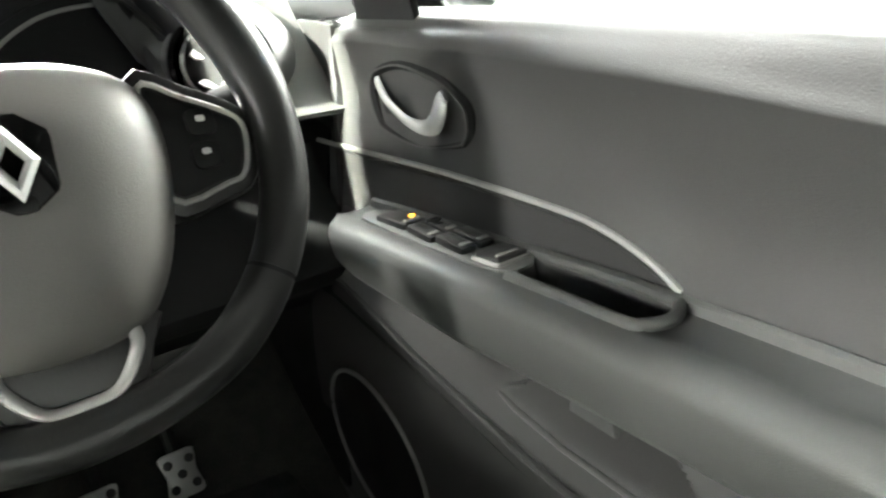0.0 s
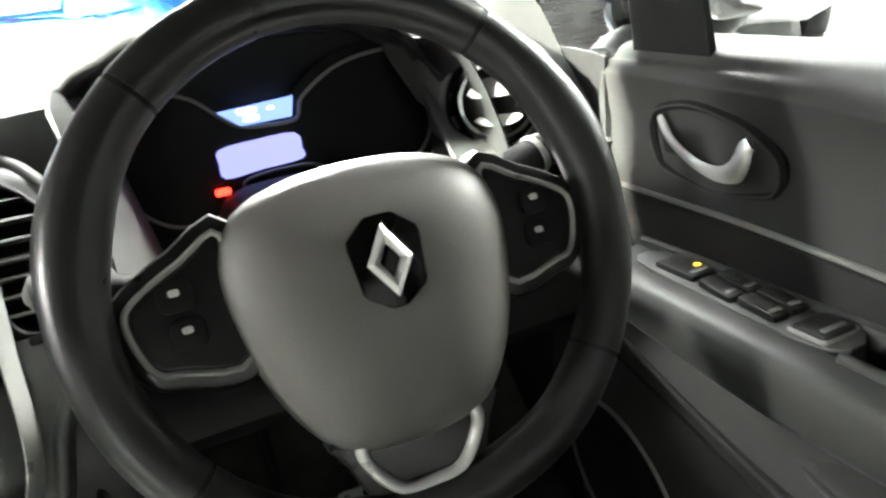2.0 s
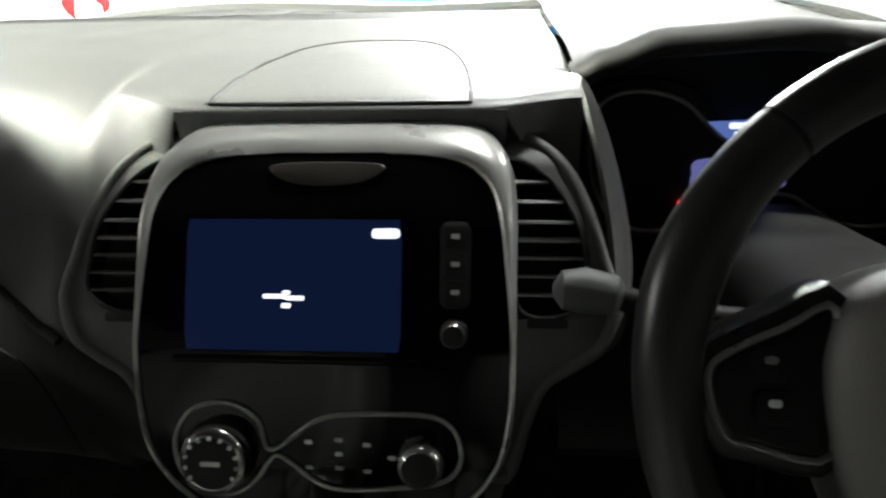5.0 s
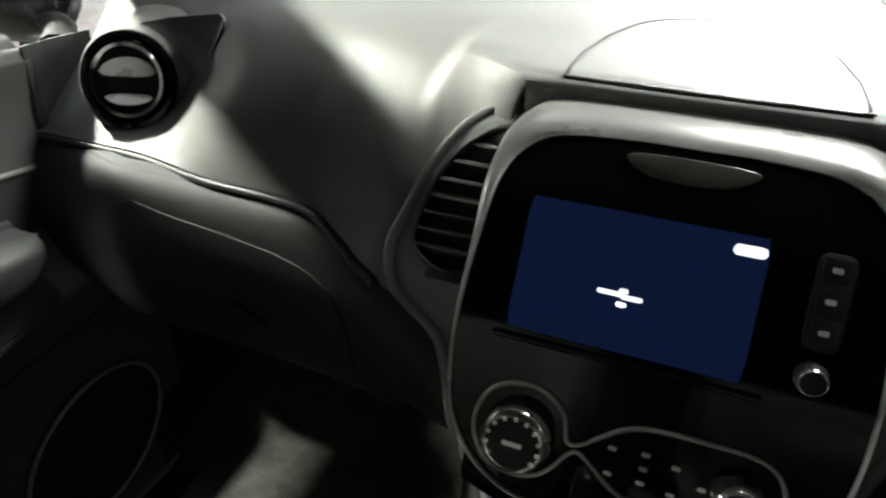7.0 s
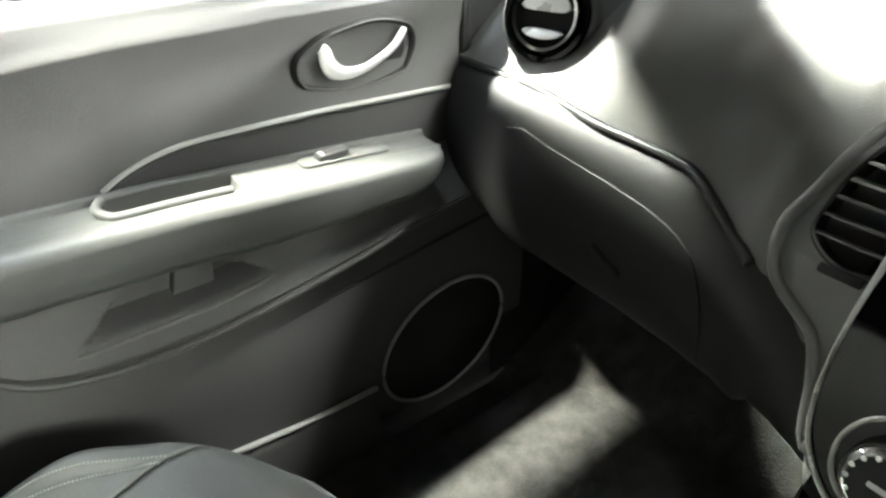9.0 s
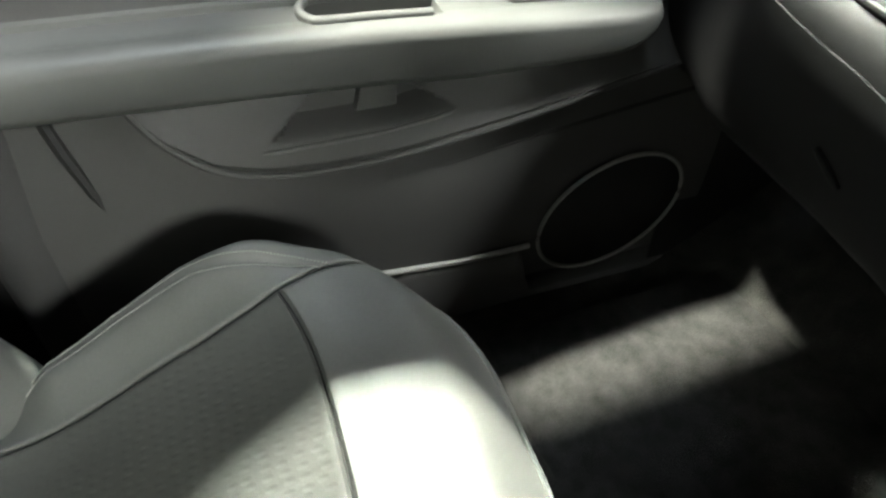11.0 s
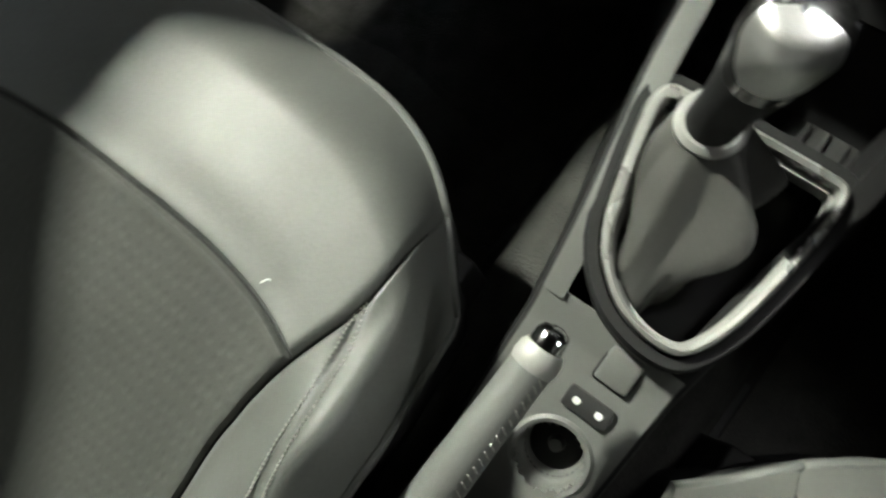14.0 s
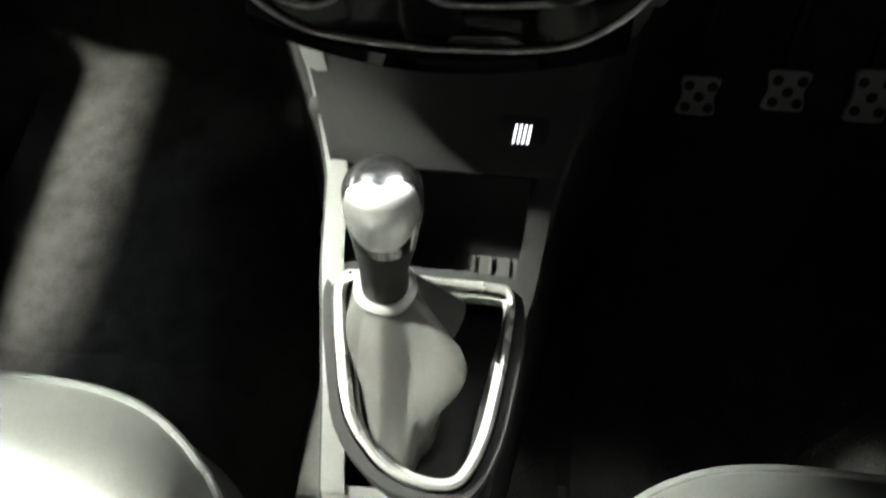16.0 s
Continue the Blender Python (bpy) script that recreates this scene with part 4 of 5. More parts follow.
def door(s):
    side = "driver" if s > 0 else "passenger"
    d = thing("door_1" if s > 0 else "door_2", (s * .72, -.1, .1), "closed car door with grey trim, armrest, chrome handle and pocket", "car door", "front doors", "structure")
    def X(x, y, z):
        return Vector((s * x, y, z))
    ys = steps(-.53, .262, 46)
    ty, tz = [p[0] for p in TRIM][::-1], [p[1] for p in TRIM][::-1]
    def trim_z(y):
        return float(np.interp(y, [-.53, -.30] + ty, [.562, .556] + tz))
    # upper panel
    rows = []
    for y in ys:
        z0 = trim_z(y)
        zb = float(np.interp(y, [-.53, 0, .34], [.722, .718, .704]))
        r = zb - .030 + .006 * smooth01((y + .1) / .3) - .012 * smooth01((-y - .1) / .3)
        sec = catmull([(.700, z0, 0), (.7035, z0 + .010, 0), (.711, z0 + .04, 0), (.7135, .5 * (z0 + r) + .016, 0), (.709, r - .006, 0), (.7085, r + .002, 0), (.7165, r + .012, 0), (.7245, zb - .010, 0), (.733, zb - .001, 0), (.75, zb + .003, 0), (.80, zb + .004, 0)], 3)
        rows.append([X(p.x, y, p.y) for p in sec])
    part("upper_panel", thicken(rows_to_bm(rows), .004), M_DOOR, d, "grey grained upper panel")
    # middle insert
    rows = [[X(x, y, z) for x, z in ((.702, trim_z(y)), (.7065, trim_z(y) - .005), (.705, trim_z(y) - .005 + .5 * (zt(y) - .02 - trim_z(y) + .005)), (.700, zt(y) - .02))] for y in ys]
    part("insert", thicken(rows_to_bm(rows), .004), M_INSERT, d, "black fabric insert")
    part("trim_line", tube([X(.7005, p.x, p.y + .001) for p in catmull([(y, z, 0) for y, z in TRIM], 5)], .0030, 8), M_GREYTRIM, d, "pale edge line above the insert")
    # armrest with the grip well
    rows = []
    for y in steps(-.53, .10, 60) + [.12, .14, .155, .165, .172, .177]:
        z = zt(y)
        e = max(0.0, (y - .12) / .057)
        wl = smooth01((y + .213) / .008) * (1 - smooth01((y + .09) / .012))
        tuck = .03 * (1 - math.sqrt(max(0, 1 - e * e)))
        th = float(np.interp(y, [-.5, -.3, -.05, .1, .18], [.060, .064, .067, .056, .045])) - .012 * e * e
        xi = .622 + tuck
        sec = [(.702, z + .004), (.698, z + .006), (.6935, z + .004), (.6915, z - .002 - .055 * wl), (.680, z - .003 - .058 * wl), (.662, z - .003 - .058 * wl), (.6535, z - .002 - .05 * wl), (.6505, z - .0005), (xi + .008, z - .002), (xi + .002, z - .007), (xi, z - .016), (xi + .003, z - th + .012), (xi + .012, z - th), (.70, z - th - .022)]
        if e:
            sec = [(max(x, xi), zz) for x, zz in sec]
        rows.append([X(x, y, zz) for x, zz in sec])
    arm = part("armrest", rows_to_bm(rows, cap=False), M_ARM, d, "grey armrest")
    well = [(-.092, .650), (-.195, .649), (-.211, .655), (-.218, .672), (-.212, .689), (-.196, .6965), (-.092, .6965)]
    part("grip_rim", tube([X(p.y, p.x, zt(p.x) + .0005) for p in catmull([(y, x, 0) for y, x in well], 5)], .0048, 10), M_ARM, arm, "rounded rim of the grip well")
    part("rest_line", tube([X(.6975, y, zt(y) + .003) for y in steps(-.20, .125 if s > 0 else .17, 24)], .0028, 8), M_ARM, arm, "raised edge along the back of the armrest")
    # switches
    def sw(y0, y1, x0, x1, lift=.0, name="window_switch", lab="black window switch"):
        yc = (y0 + y1) / 2
        put = lambda u, v, w: X(u, v, zt(v) + .0005 + lift * (v - y0) / (y1 - y0) + w)
        o = part(name, plate(rounded(x1 - x0, y1 - y0, .003, 3, (x0 + x1) / 2, yc), put, .006, .002), M_SWITCH, arm, lab)
        part("switch_lip", plate(rounded((x1 - x0) * .7, .0045, .0015, 3, (x0 + x1) / 2, y0 + .007), lambda u, v, w: put(u, v, .0055 + w), .0016, .0006), M_GREYTRIM, o)
        return o
    part("switch_plate", plate([(p.x, p.y) for p in catmull([(.658, .135, 0), (.692, .135, 0), (.6935, .0, 0), (.692, -.078, 0), (.652, -.078, 0), (.650, .03, 0)], 3, True)] if s > 0 else rounded(.026, .115, .008, 4, .679, .055), lambda u, v, w: X(u, v, zt(v) - .002 + w), .003, .001), M_CONSOLE if s > 0 else M_ARM, arm)
    if s > 0:
        o = sw(.062, .112, .660, .688, name="mirror_switch", lab="black mirror switch with an amber mark")
        part("amber_mark", plate(rounded(.006, .004, .001, 2, .682, .080), lambda u, v, w: X(u, v, zt(v) + .0064 + w), .0008, .0002), M_AMBER, o, smooth=False)
        for y in (.022, -.022):
            sw(y - .010, y + .028, .6545, .6715, .004)
            sw(y - .010, y + .028, .6740, .6910, .004)
        o = sw(-.074, -.045, .656, .689, name="lock_switch", lab="black lock switch with a pale frame")
        part("switch_frame", ring_plate(rounded(.038, .034, .004, 3, .6725, -.0595), rounded(.034, .030, .003, 3, .6725, -.0595), lambda u, v, w: X(u, v, zt(v) + w), .0045, .001), M_GREYTRIM, o)
    else:
        sw(.018, .058, .671, .687, .004)
    # lower panel: a bulged sheet with the pocket scooped into it
    EDGE = [(.34, .445), (.17, .417), (.05, .392), (-.05, .377), (-.13, .367), (-.22, .366), (-.28, .374), (-.33, .393), (-.37, .432), (-.396, .48), (-.42, .55)]
    ey, ez = [p[0] for p in EDGE][::-1], [p[1] for p in EDGE][::-1]
    def lip_z(y):
        return float(np.interp(y, [-.30, -.137, -.045], [.402, .402, .413]))
    def scoop(y, z):
        left = smooth01((y - float(np.interp(z, [.395, .402, .416, .464], [-.30, -.292, -.262, -.207]))) / .014)
        right = smooth01((float(np.interp(z, [.402, .412, .462], [-.030, -.045, -.135])) - y) / .012)
        return left * right * smooth01((z - lip_z(y)) / .034)
    rows = []
    for y in steps(-.415, .262, 150):
        zb = float(np.interp(y, ey, ez))
        za = zt(y) - .018
        row = []
        for t in steps(0, 1, 44):
            z = za + (zb - za) * t
            x = float(np.interp(t, [0, .25, .5, .75, .93, 1.0], [.698, .692, .682, .671, .662, .667]))
            row.append(X(x + .040 * scoop(y, z), y, z))
        rows.append(row + [X(.685, y, zb - .006)])
    part("lower_panel", rows_to_bm(rows), M_DOORLOW, d, "dark grey lower panel with a scooped pocket")
    part("panel_edge", tube([X(.6640, p.x, p.y) for p in catmull([(y, z, 0) for y, z in EDGE], 5)], .0045, 8), M_DOOR, d)
    part("pocket_lip", tube([X(float(np.interp(y, [-.30, -.26, -.08, -.035], [.672, .667, .669, .677])), y, lip_z(y) - .001) for y in steps(-.298, -.036, 40)], .0030, 8), M_ARM, d, "pale lip of the pocket")
    part("pocket_tab", plate([(-.162, .450), (-.120, .453), (-.121, .418), (-.170, .418)], lambda u, v, w: X(.712 - w, u, v), .022, .004), M_ARM, d, "pale tab in the pocket")
    # black strip and tube: dark dash end plus the gap's shade as colour
    part("door_gap", thicken(rows_to_bm([[X(.712, .255, z), X(.722, .30, z), X(.725, .36, z)] for z in steps(.30, .70, 6)]), .004), M_RUBBER, d, "black strip ahead of the trim, for the dark dash end and its shade")
    part("gap_shade_tube", tube(catmull([X(.722, .275, .70), X(.714, .262, .64), X(.707, .255, .56), X(.702, .25, .48), X(.690, .235, .41)], 5), .009, 8), M_RUBBER, d, "black tube for the gap's dark edge and its shade")
    # recessed sheet below, down to the sill
    part("door_skin", thicken(sheet(lambda u, v: X(.714 - .024 * math.sin(math.pi * v ** .8), u, .04 + .44 * v), steps(-.53, .36, 16), steps(0, 1, 10)), .004), M_DOORLOW, d, "dark painted lower door skin")
    part("door_seal", tube(catmull([X(.70, .30, .36), X(.698, .10, .338), X(.697, -.10, .312), X(.697, -.30, .295), X(.699, -.43, .30), X(.70, -.47, .40), X(.70, -.49, .56), X(.71, -.51, .70)], 6), .007, 8), M_RUBBER, d, "black rubber door seal")
    # speaker
    part("speaker_grille", lathe([(1.0, -.006), (.97, .004), (.8, .008), (.0001, .010)], lambda u, v, w: X(.690 - w, .200 + .116 * u + .020 * v, .168 + .106 * v), 40), M_BLACK, d, "black oval speaker grille")
    ringp = [X(.684, .200 + .114 * math.cos(a) + .020 * math.sin(a), .168 + .104 * math.sin(a)) for a in (2 * math.pi * i / 60 for i in range(60))]
    part("speaker_ring", tube(ringp, .0030, 8, True), M_GREYTRIM, d, "thin pale ring")
    # handle
    BO = [(.022, .645), (.040, .657), (.068, .668), (.125, .6745), (.170, .664), (.183, .648), (.183, .630), (.172, .608), (.155, .598), (.093, .593), (.035, .604), (.022, .613), (.017, .628)]
    bo = [(p.x, p.y) for p in catmull([(y, z, 0) for y, z in BO], 4, True)]
    h = part("handle_bezel", ring_plate(bo, inset(bo, .0085), lambda u, v, w: X(.7150 - w, u, v), .009, .0035), M_DARK, d, "dark bezel of the handle")
    part("bezel_line", tube([X(.7060, *q) for q in inset(bo, .0042)], .0012, 6, True), M_DOOR, h)
    part("handle_cup", plate(inset(bo, .008), lambda u, v, w: X(.7165 - w, u, v), .002, .0005), M_GLOSS, h)
    part("cup_lower", plate([(.168, .644), (.166, .625), (.155, .608), (.10, .602), (.048, .611), (.050, .6145), (.082, .6085), (.112, .6155)], lambda u, v, w: X(.7145 - w, u, v), .003, .001), M_BLACK, h)
    LV = [(.164, .6535, .0045), (.158, .648, .0055), (.146, .637, .0052), (.128, .628, .0052), (.104, .620, .0058), (.080, .6185, .0075), (.063, .625, .0105), (.0575, .636, .0095), (.056, .646, .0080), (.052, .651, .0065)]
    lc = catmull([(y, z, 0) for y, z, _ in LV], 5)
    lr = [float(np.interp(k / 5, range(len(LV)), [r for *_, r in LV])) for k in range(len(lc))]
    part("handle_lever", tube([X(.7060 - .005 * math.sin(math.pi * k / (len(lc) - 1)), q.x, q.y) for k, q in enumerate(lc)], lr, 12, flat=.6, up=(1, 0, 0)), M_BRIGHT, h, "chrome door lever")
    # window frame and glass
    # top edge, out of view, is set low to cut lamp light
    fr = catmull([X(.745, .50, .715), X(.70, .36, .83), X(.64, .16, 1.01), X(.615, -.05, 1.075), X(.61, -.30, 1.085), X(.608, -.58, 1.085), X(.62, -.60, 1.03), X(.68, -.565, .85), X(.735, -.54, .715)], 5)
    part("window_frame", tube(fr, .020, 10), M_PILLAR, d, "dark window frame")
    gl = part("window_glass", thicken(rows_to_bm([[fr[i].lerp(X(.745, .50 - 1.04 * min(1, i / (len(fr) - 1)), .70), t) for t in steps(0, 1, 6)] for i in range(len(fr))]), .002), M_GLASS, d, "clear side window")
    gl.visible_shadow = False
    # mirror corner
    part("mirror_corner", thicken(rows_to_bm([[X(.738 - .30 * (z - .71) ** 1.0 * .4, y, z) for y in steps(.126 + .16 * (z - .70), .237, 4)] for z in steps(.700, .90, 5)]), .008), M_BLACK, d, "black mirror corner panel")
    return d


door(-1), door(1)
for s in (-1, 1):
    rows = [[(s * x, y, z - max(0, z) * .72 * smooth01((y - .055) / .03)) for x, z in ((.735, .15), (.71, .146), (.69, .134), (.684, .118), (.682, .03), (.68, -.01))] for y in steps(-.56, .04, 10) + steps(.055, .09, 5) + steps(.12, .50, 6)]
    sill = part("trim_sill", thicken(rows_to_bm(rows), .004), M_DOORLOW)
    tagged(sill, "grey plastic sill trim along the door opening", "sill trim", kind="structure")
    e = part("trim_sill_edge", tube([(s * .686, y, .136 + .10 * max(0, -y - .03)) for y in steps(-.20, .072, 10)], .0045, 8), M_GREYTRIM)
    tagged(e, "pale scuff strip on the sill edge", "scuff strip", kind="structure")
    rows = [[(s * x, y, z) for x, z in ((.74, .62), (.715, .56), (.70, .42), (.695, .25), (.69, .0))] for y in (.30, .36, .45, .60)]
    tagged(part("wall_kick_panel", thicken(rows_to_bm(rows), .004), M_BLACK), "black kick panel ahead of the door", "kick panel", kind="structure")
tagged(part("wall_bulkhead", thicken(sheet(lambda u, v: (u, .64 - .05 * v, .25 + .5 * v), steps(-.74, .74, 8), steps(0, 1, 4)), .01), M_BLACK), "black bulkhead behind the dashboard", "bulkhead", kind="structure")

# ---- centre console ----
con = thing("centre_console", (0, -.1, 0), "dark grey plastic centre console between the seats with a front tray", "centre console")


def con_top(y):
    return float(np.interp(y, [-.50, -.30, -.258, -.18, -.16, -.10, -.01, .08, .12, .16], [.235, .240, .247, .273, .284, .305, .322, .335, .362, .43]))


def con_half(y):
    return float(np.interp(y, [-.5, -.30, -.17, -.10, 0, .07, .13, .18], [.058, .058, .060, .068, .086, .094, .112, .140]))


for s in (-1, 1):
    rows = []
    for y in steps(-.55, .20, 36):
        h, z = con_half(y), con_top(y)
        rows.append([(s * x, y, zz) for x, zz in ((h - .006, z), (h - .001, z - .003), (h + .001, z - .012), (h + .012, z * .55), (h + .03, .06), (h + .05, .0))])
    part("side_panel", thicken(rows_to_bm(rows), .004), M_DARK, con, "dark side panel")
# top, with the hole of the gaiter and the tray left open
top = bmesh.new()
ys_, xs_ = steps(-.55, -.155, 150), steps(-1, 1, 44)
tv = [[top.verts.new((x * (con_half(y) - .005), y, con_top(y))) for x in xs_] for y in ys_]
for i in range(len(ys_) - 1):
    for k in range(len(xs_) - 1):
        c = (tv[i][k].co + tv[i + 1][k + 1].co) / 2
        if (c.x - .0145) ** 2 + (c.y + .256) ** 2 > .0245 ** 2:
            top.faces.new((tv[i][k], tv[i][k + 1], tv[i + 1][k + 1], tv[i + 1][k]))
part("rear_top", thicken(top, -.003), M_CONSOLE, con, "grey top of the rear console")
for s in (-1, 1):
    # same rail both sides; the driver's gets dark plastic as painted shade
    part("side_rail", thicken(rows_to_bm([[(s * (con_half(y) - .005 - t), y, con_top(y) + .001 * math.sin(3 * t / .02)) for t in (0, .008, .016)] for y in steps(-.16, .165, 20)]), -.005), M_CONSOLE if s < 0 else M_DARK, con, "console rail, the driver's side darkened to stand for shade")
part("tray", thicken(rows_to_bm([[(x, y, z) for x in steps(-.072, .072, 8)] for y, z in ((-.012, .318), (-.010, .262), (.0, .240), (.055, .240), (.072, .256), (.080, .300), (.084, .335))]), .004), M_BLACK, con, "deep black tray ahead of the lever")
for s in (-1, 1):
    part("tray_wall", thicken(rows_to_bm([[(s * .0735, y, z) for y in steps(-.014, .086, 6)] for z in (.236, .28, .326)]), .003), M_BLACK, con)
mat_ = part("tray_mat", thicken(rows_to_bm([[(x, y, .2455) for x in steps(-.068, .068, 4)] for y in (-.002, .055)]), .002), M_RUBBER, con, "ribbed rubber mat")
for k in range(9):
    part("rib", tube([(-.06 + .015 * k, y, .2478) for y in (.000, .027, .053)], .0016, 6), M_RUBBER, mat_)
part("front_panel", thicken(rows_to_bm([[(x * (1 + .4 * (y - .08) / .1), y, z) for x in steps(-.088, .088, 10)] for y, z in ((.082, .338), (.092, .350), (.118, .366), (.145, .40), (.160, .432))]), -.005), M_DARK, con, "dark panel under the stack")
fpp = frame_put((0, .105, .360), (1, 0, 0), (0, .8, .6))
part("card_slot", plate(rounded(.064, .014, .005, 4, -.076, .010), lambda u, v, w: fpp(u, v, -.001 + w), .003, .001), M_BLACK, con, "black card slot")
b = part("socket_flap", plate(rounded(.040, .026, .005, 4, .060, .0), lambda u, v, w: fpp(u, v, -.001 + w), .005, .0015), M_BLACK, con, "black switch with lit bars")
for i in range(4):
    part("lit_bar", plate(rounded(.0018, .015, .0006, 2, .0545 + .0036 * i, .0), lambda u, v, w: fpp(u + .12 * (v), v, .0045 + w), .0006, .0001), M_GLYPH, b, smooth=False)
BEZ = [(-.05, -.010), (0, -.010), (.05, -.010), (.062, -.013), (.0665, -.024), (.066, -.04), (.064, -.07), (.0575, -.115), (.047, -.143), (.034, -.154), (.010, -.154), (-.017, -.143), (-.043, -.115), (-.0575, -.07), (-.0645, -.04), (-.0665, -.024), (-.062, -.013)]
bz = [(p.x, p.y) for p in catmull([(x, y, 0) for x, y in BEZ], 4, True)]
def bez_put(u, v, w=0.0):
    return Vector((u, v, .332 + .10 * v + w))


def bez_in(wide, slim):
    # inner outline: broad along the passenger's side, slim towards the driver and the point
    out = []
    for a, b, (x, y) in zip(inset(bz, wide), inset(bz, slim), bz):
        k = smooth01((.010 - x) / .05) * (1 - .8 * smooth01((-y - .09) / .05))
        out.append((b[0] + (a[0] - b[0]) * k, b[1] + (a[1] - b[1]) * k))
    return out


part("gaiter_collar", ring_plate(inset(bz, -.011), inset(bz, .0), lambda u, v, w: bez_put(u, v, -.030 + w), .026, .009), M_DARK, con, "satin dark collar round the gaiter")
bezel = part("gaiter_bezel", ring_plate(bz, bez_in(.0092, .0050), lambda u, v, w: bez_put(u, v, -.012 + w), .016, .0026), M_BEZEL, con, "satin silver gaiter bezel")
part("bezel_step", ring_plate(bez_in(.0095, .0053), bez_in(.0135, .0063), lambda u, v, w: bez_put(u, v, -.026 + w), .018, .003), M_GREYTRIM, bezel, "stepped inner lip of the bezel")
part("gaiter_pit", plate(inset(bz, .006), lambda u, v, w: bez_put(u, v, -.052 + w), .006, .001), M_BLACK, con)
# gaiter: rings from the collar down to the pit: centre x, y, height, half width, half depth
GAIT = [(0, -.0250, -.030, .352, .0205, .0205), (.12, -.0245, -.033, .348, .0240, .0235), (.28, -.0205, -.044, .341, .0315, .0270), (.42, -.0165, -.056, .334, .0345, .0290),
        (.56, -.0135, -.072, .326, .0310, .0330), (.70, -.0110, -.086, .316, .0270, .0400), (.85, -.0120, -.096, .302, .0290, .0480), (1, -.0130, -.098, .284, .0330, .0540)]
rows = []
for t in steps(0, 1, 22):
    gx, gy, gz, rx, ry = (float(np.interp(t, [g[0] for g in GAIT], [g[k] for g in GAIT])) for k in range(1, 6))
    row = []
    for i in range(72):
        a = 2 * math.pi * i / 72
        sway = math.sin(math.pi * min(1, t * 1.05)) ** .8
        crease = abs(((a * 5 / (2 * math.pi) + .35 * t + .2) % 1) - .5) * 2
        r = 1 + sway * (.09 * (crease - .5) + .06 * math.sin(3 * a + 4 * t))
        def lobe(at, wide, t_at, t_wide):
            d = (a - at + math.pi) % (2 * math.pi) - math.pi
            return math.exp(-(d / wide) ** 2) * math.exp(-((t - t_at) / t_wide) ** 2)
        wing = .60 * lobe(-.30, .26, .52, .20) + .75 * lobe(.62, .20, .50, .26) - .30 * lobe(.20, .16, .45, .28)
        wing += .04 * lobe(2.9, .5, .42, .16) - .34 * lobe(3.5, .42, .72, .16) + .22 * lobe(-1.25, .25, .88, .2) - .16 * lobe(-.75, .2, .85, .2)
        row.append(Vector((gx + rx * (r + wing) * math.cos(a), gy + ry * (r + wing) * math.sin(a), gz + sway * (.006 * crease - .004))))
    rows.append(row)
lever = thing("gear_lever", (-.024, -.04, .33), "gear lever with a polished chrome knob and a grey leather gaiter", "gear lever")
part("gaiter", rows_to_bm(rows, close_v=True), M_BOOT, lever, "creased grey leather gaiter", angle=28)
LP = frame_put((-.0255, -.030, .345), (1, 0, 0), (0, 1, -.05))
part("collar", lathe([(.0205, -.004), (.0225, .0), (.0225, .008), (.019, .011)], LP, 28), M_BEZEL, lever, "silver collar ring")
kp = catmull([(-.0255, -.030, .352), (-.023, -.028, .385), (-.019, -.026, .42), (-.0165, -.024, .452), (-.0155, -.022, .472), (-.015, -.0215, .4795)], 5)
kr = [float(np.interp(i / (len(kp) - 1), [0, .2, .42, .6, .78, .92, 1.0], [.0165, .0165, .0205, .0235, .0228, .0165, .004])) for i in range(len(kp))]
lo = int(len(kp) * .44)
part("shaft", tube(kp[:lo + 1], kr[:lo + 1], 24), M_BLACK, lever, "black lever sleeve")
knob = part("knob", tube(kp[lo:], kr[lo:], 28), M_KNOB, lever, "polished chrome knob")
rows = []
for t in steps(.52, .985, 14):
    q = t * (len(kp) - 1)
    c = kp[int(q)].lerp(kp[min(int(q) + 1, len(kp) - 1)], q % 1)
    r = float(np.interp(q, range(len(kr)), kr))
    half = float(np.interp(t, [.52, .60, .72, .86, .985], [.16, .62, .95, 1.15, 1.3]))
    lift = .0022 if .53 < t < .98 else -.0006
    rows.append([c + Vector(((r + lift) * math.sin(f + .12), -(r + lift) * math.cos(f + .12), .0012 * smooth01((t - .75) / .2))) for f in steps(-half, half, 14)])
part("face_plate", thicken(rows_to_bm(rows), .0008), M_KNOBFACE, knob, "bright brushed face of the knob")

hb = thing("handbrake_lever", (-.035, -.30, .28), "ribbed grey handbrake lever with a chrome button", "handbrake")
hp = catmull([(-.036, -.40, .281), (-.034, -.34, .311), (-.0315, -.27, .331), (-.029, -.205, .344)], 12)
hr = [.0178 - .0038 * smooth01(i / (len(hp) - 1)) for i in range(len(hp))]
part("grip", tube(hp, hr, 24), M_CONSOLE, hb, "grey leather grip")
for i in range(6, len(hp) - 2):
    d, r = (hp[i + 1] - hp[i]).normalized(), hr[i] * 1.01
    part("stitch", tube([hp[i] + Vector((r * math.sin(f), 0, r * math.cos(f))) + d * k for f, k in ((1.05, -.001), (.85, .0002), (.65, .002))], .0007, 6), M_STITCH, hb)
tip = hp[-1]
part("collar", tube([hp[-3], hp[-2], tip + Vector((0, .004, .001)), tip + Vector((0, .008, .0018))], [.0140, .0152, .0148, .0125], 24), M_GREYTRIM, hb, "pale silver collar")
part("release_button", tube([tip + Vector((0, .004, .001)), tip + Vector((0, .016, .0032)), tip + Vector((0, .0205, .004)), tip + Vector((0, .0225, .0044))], [.0112, .0108, .0085, .004], 20), M_CHROME, hb, "chrome release button")
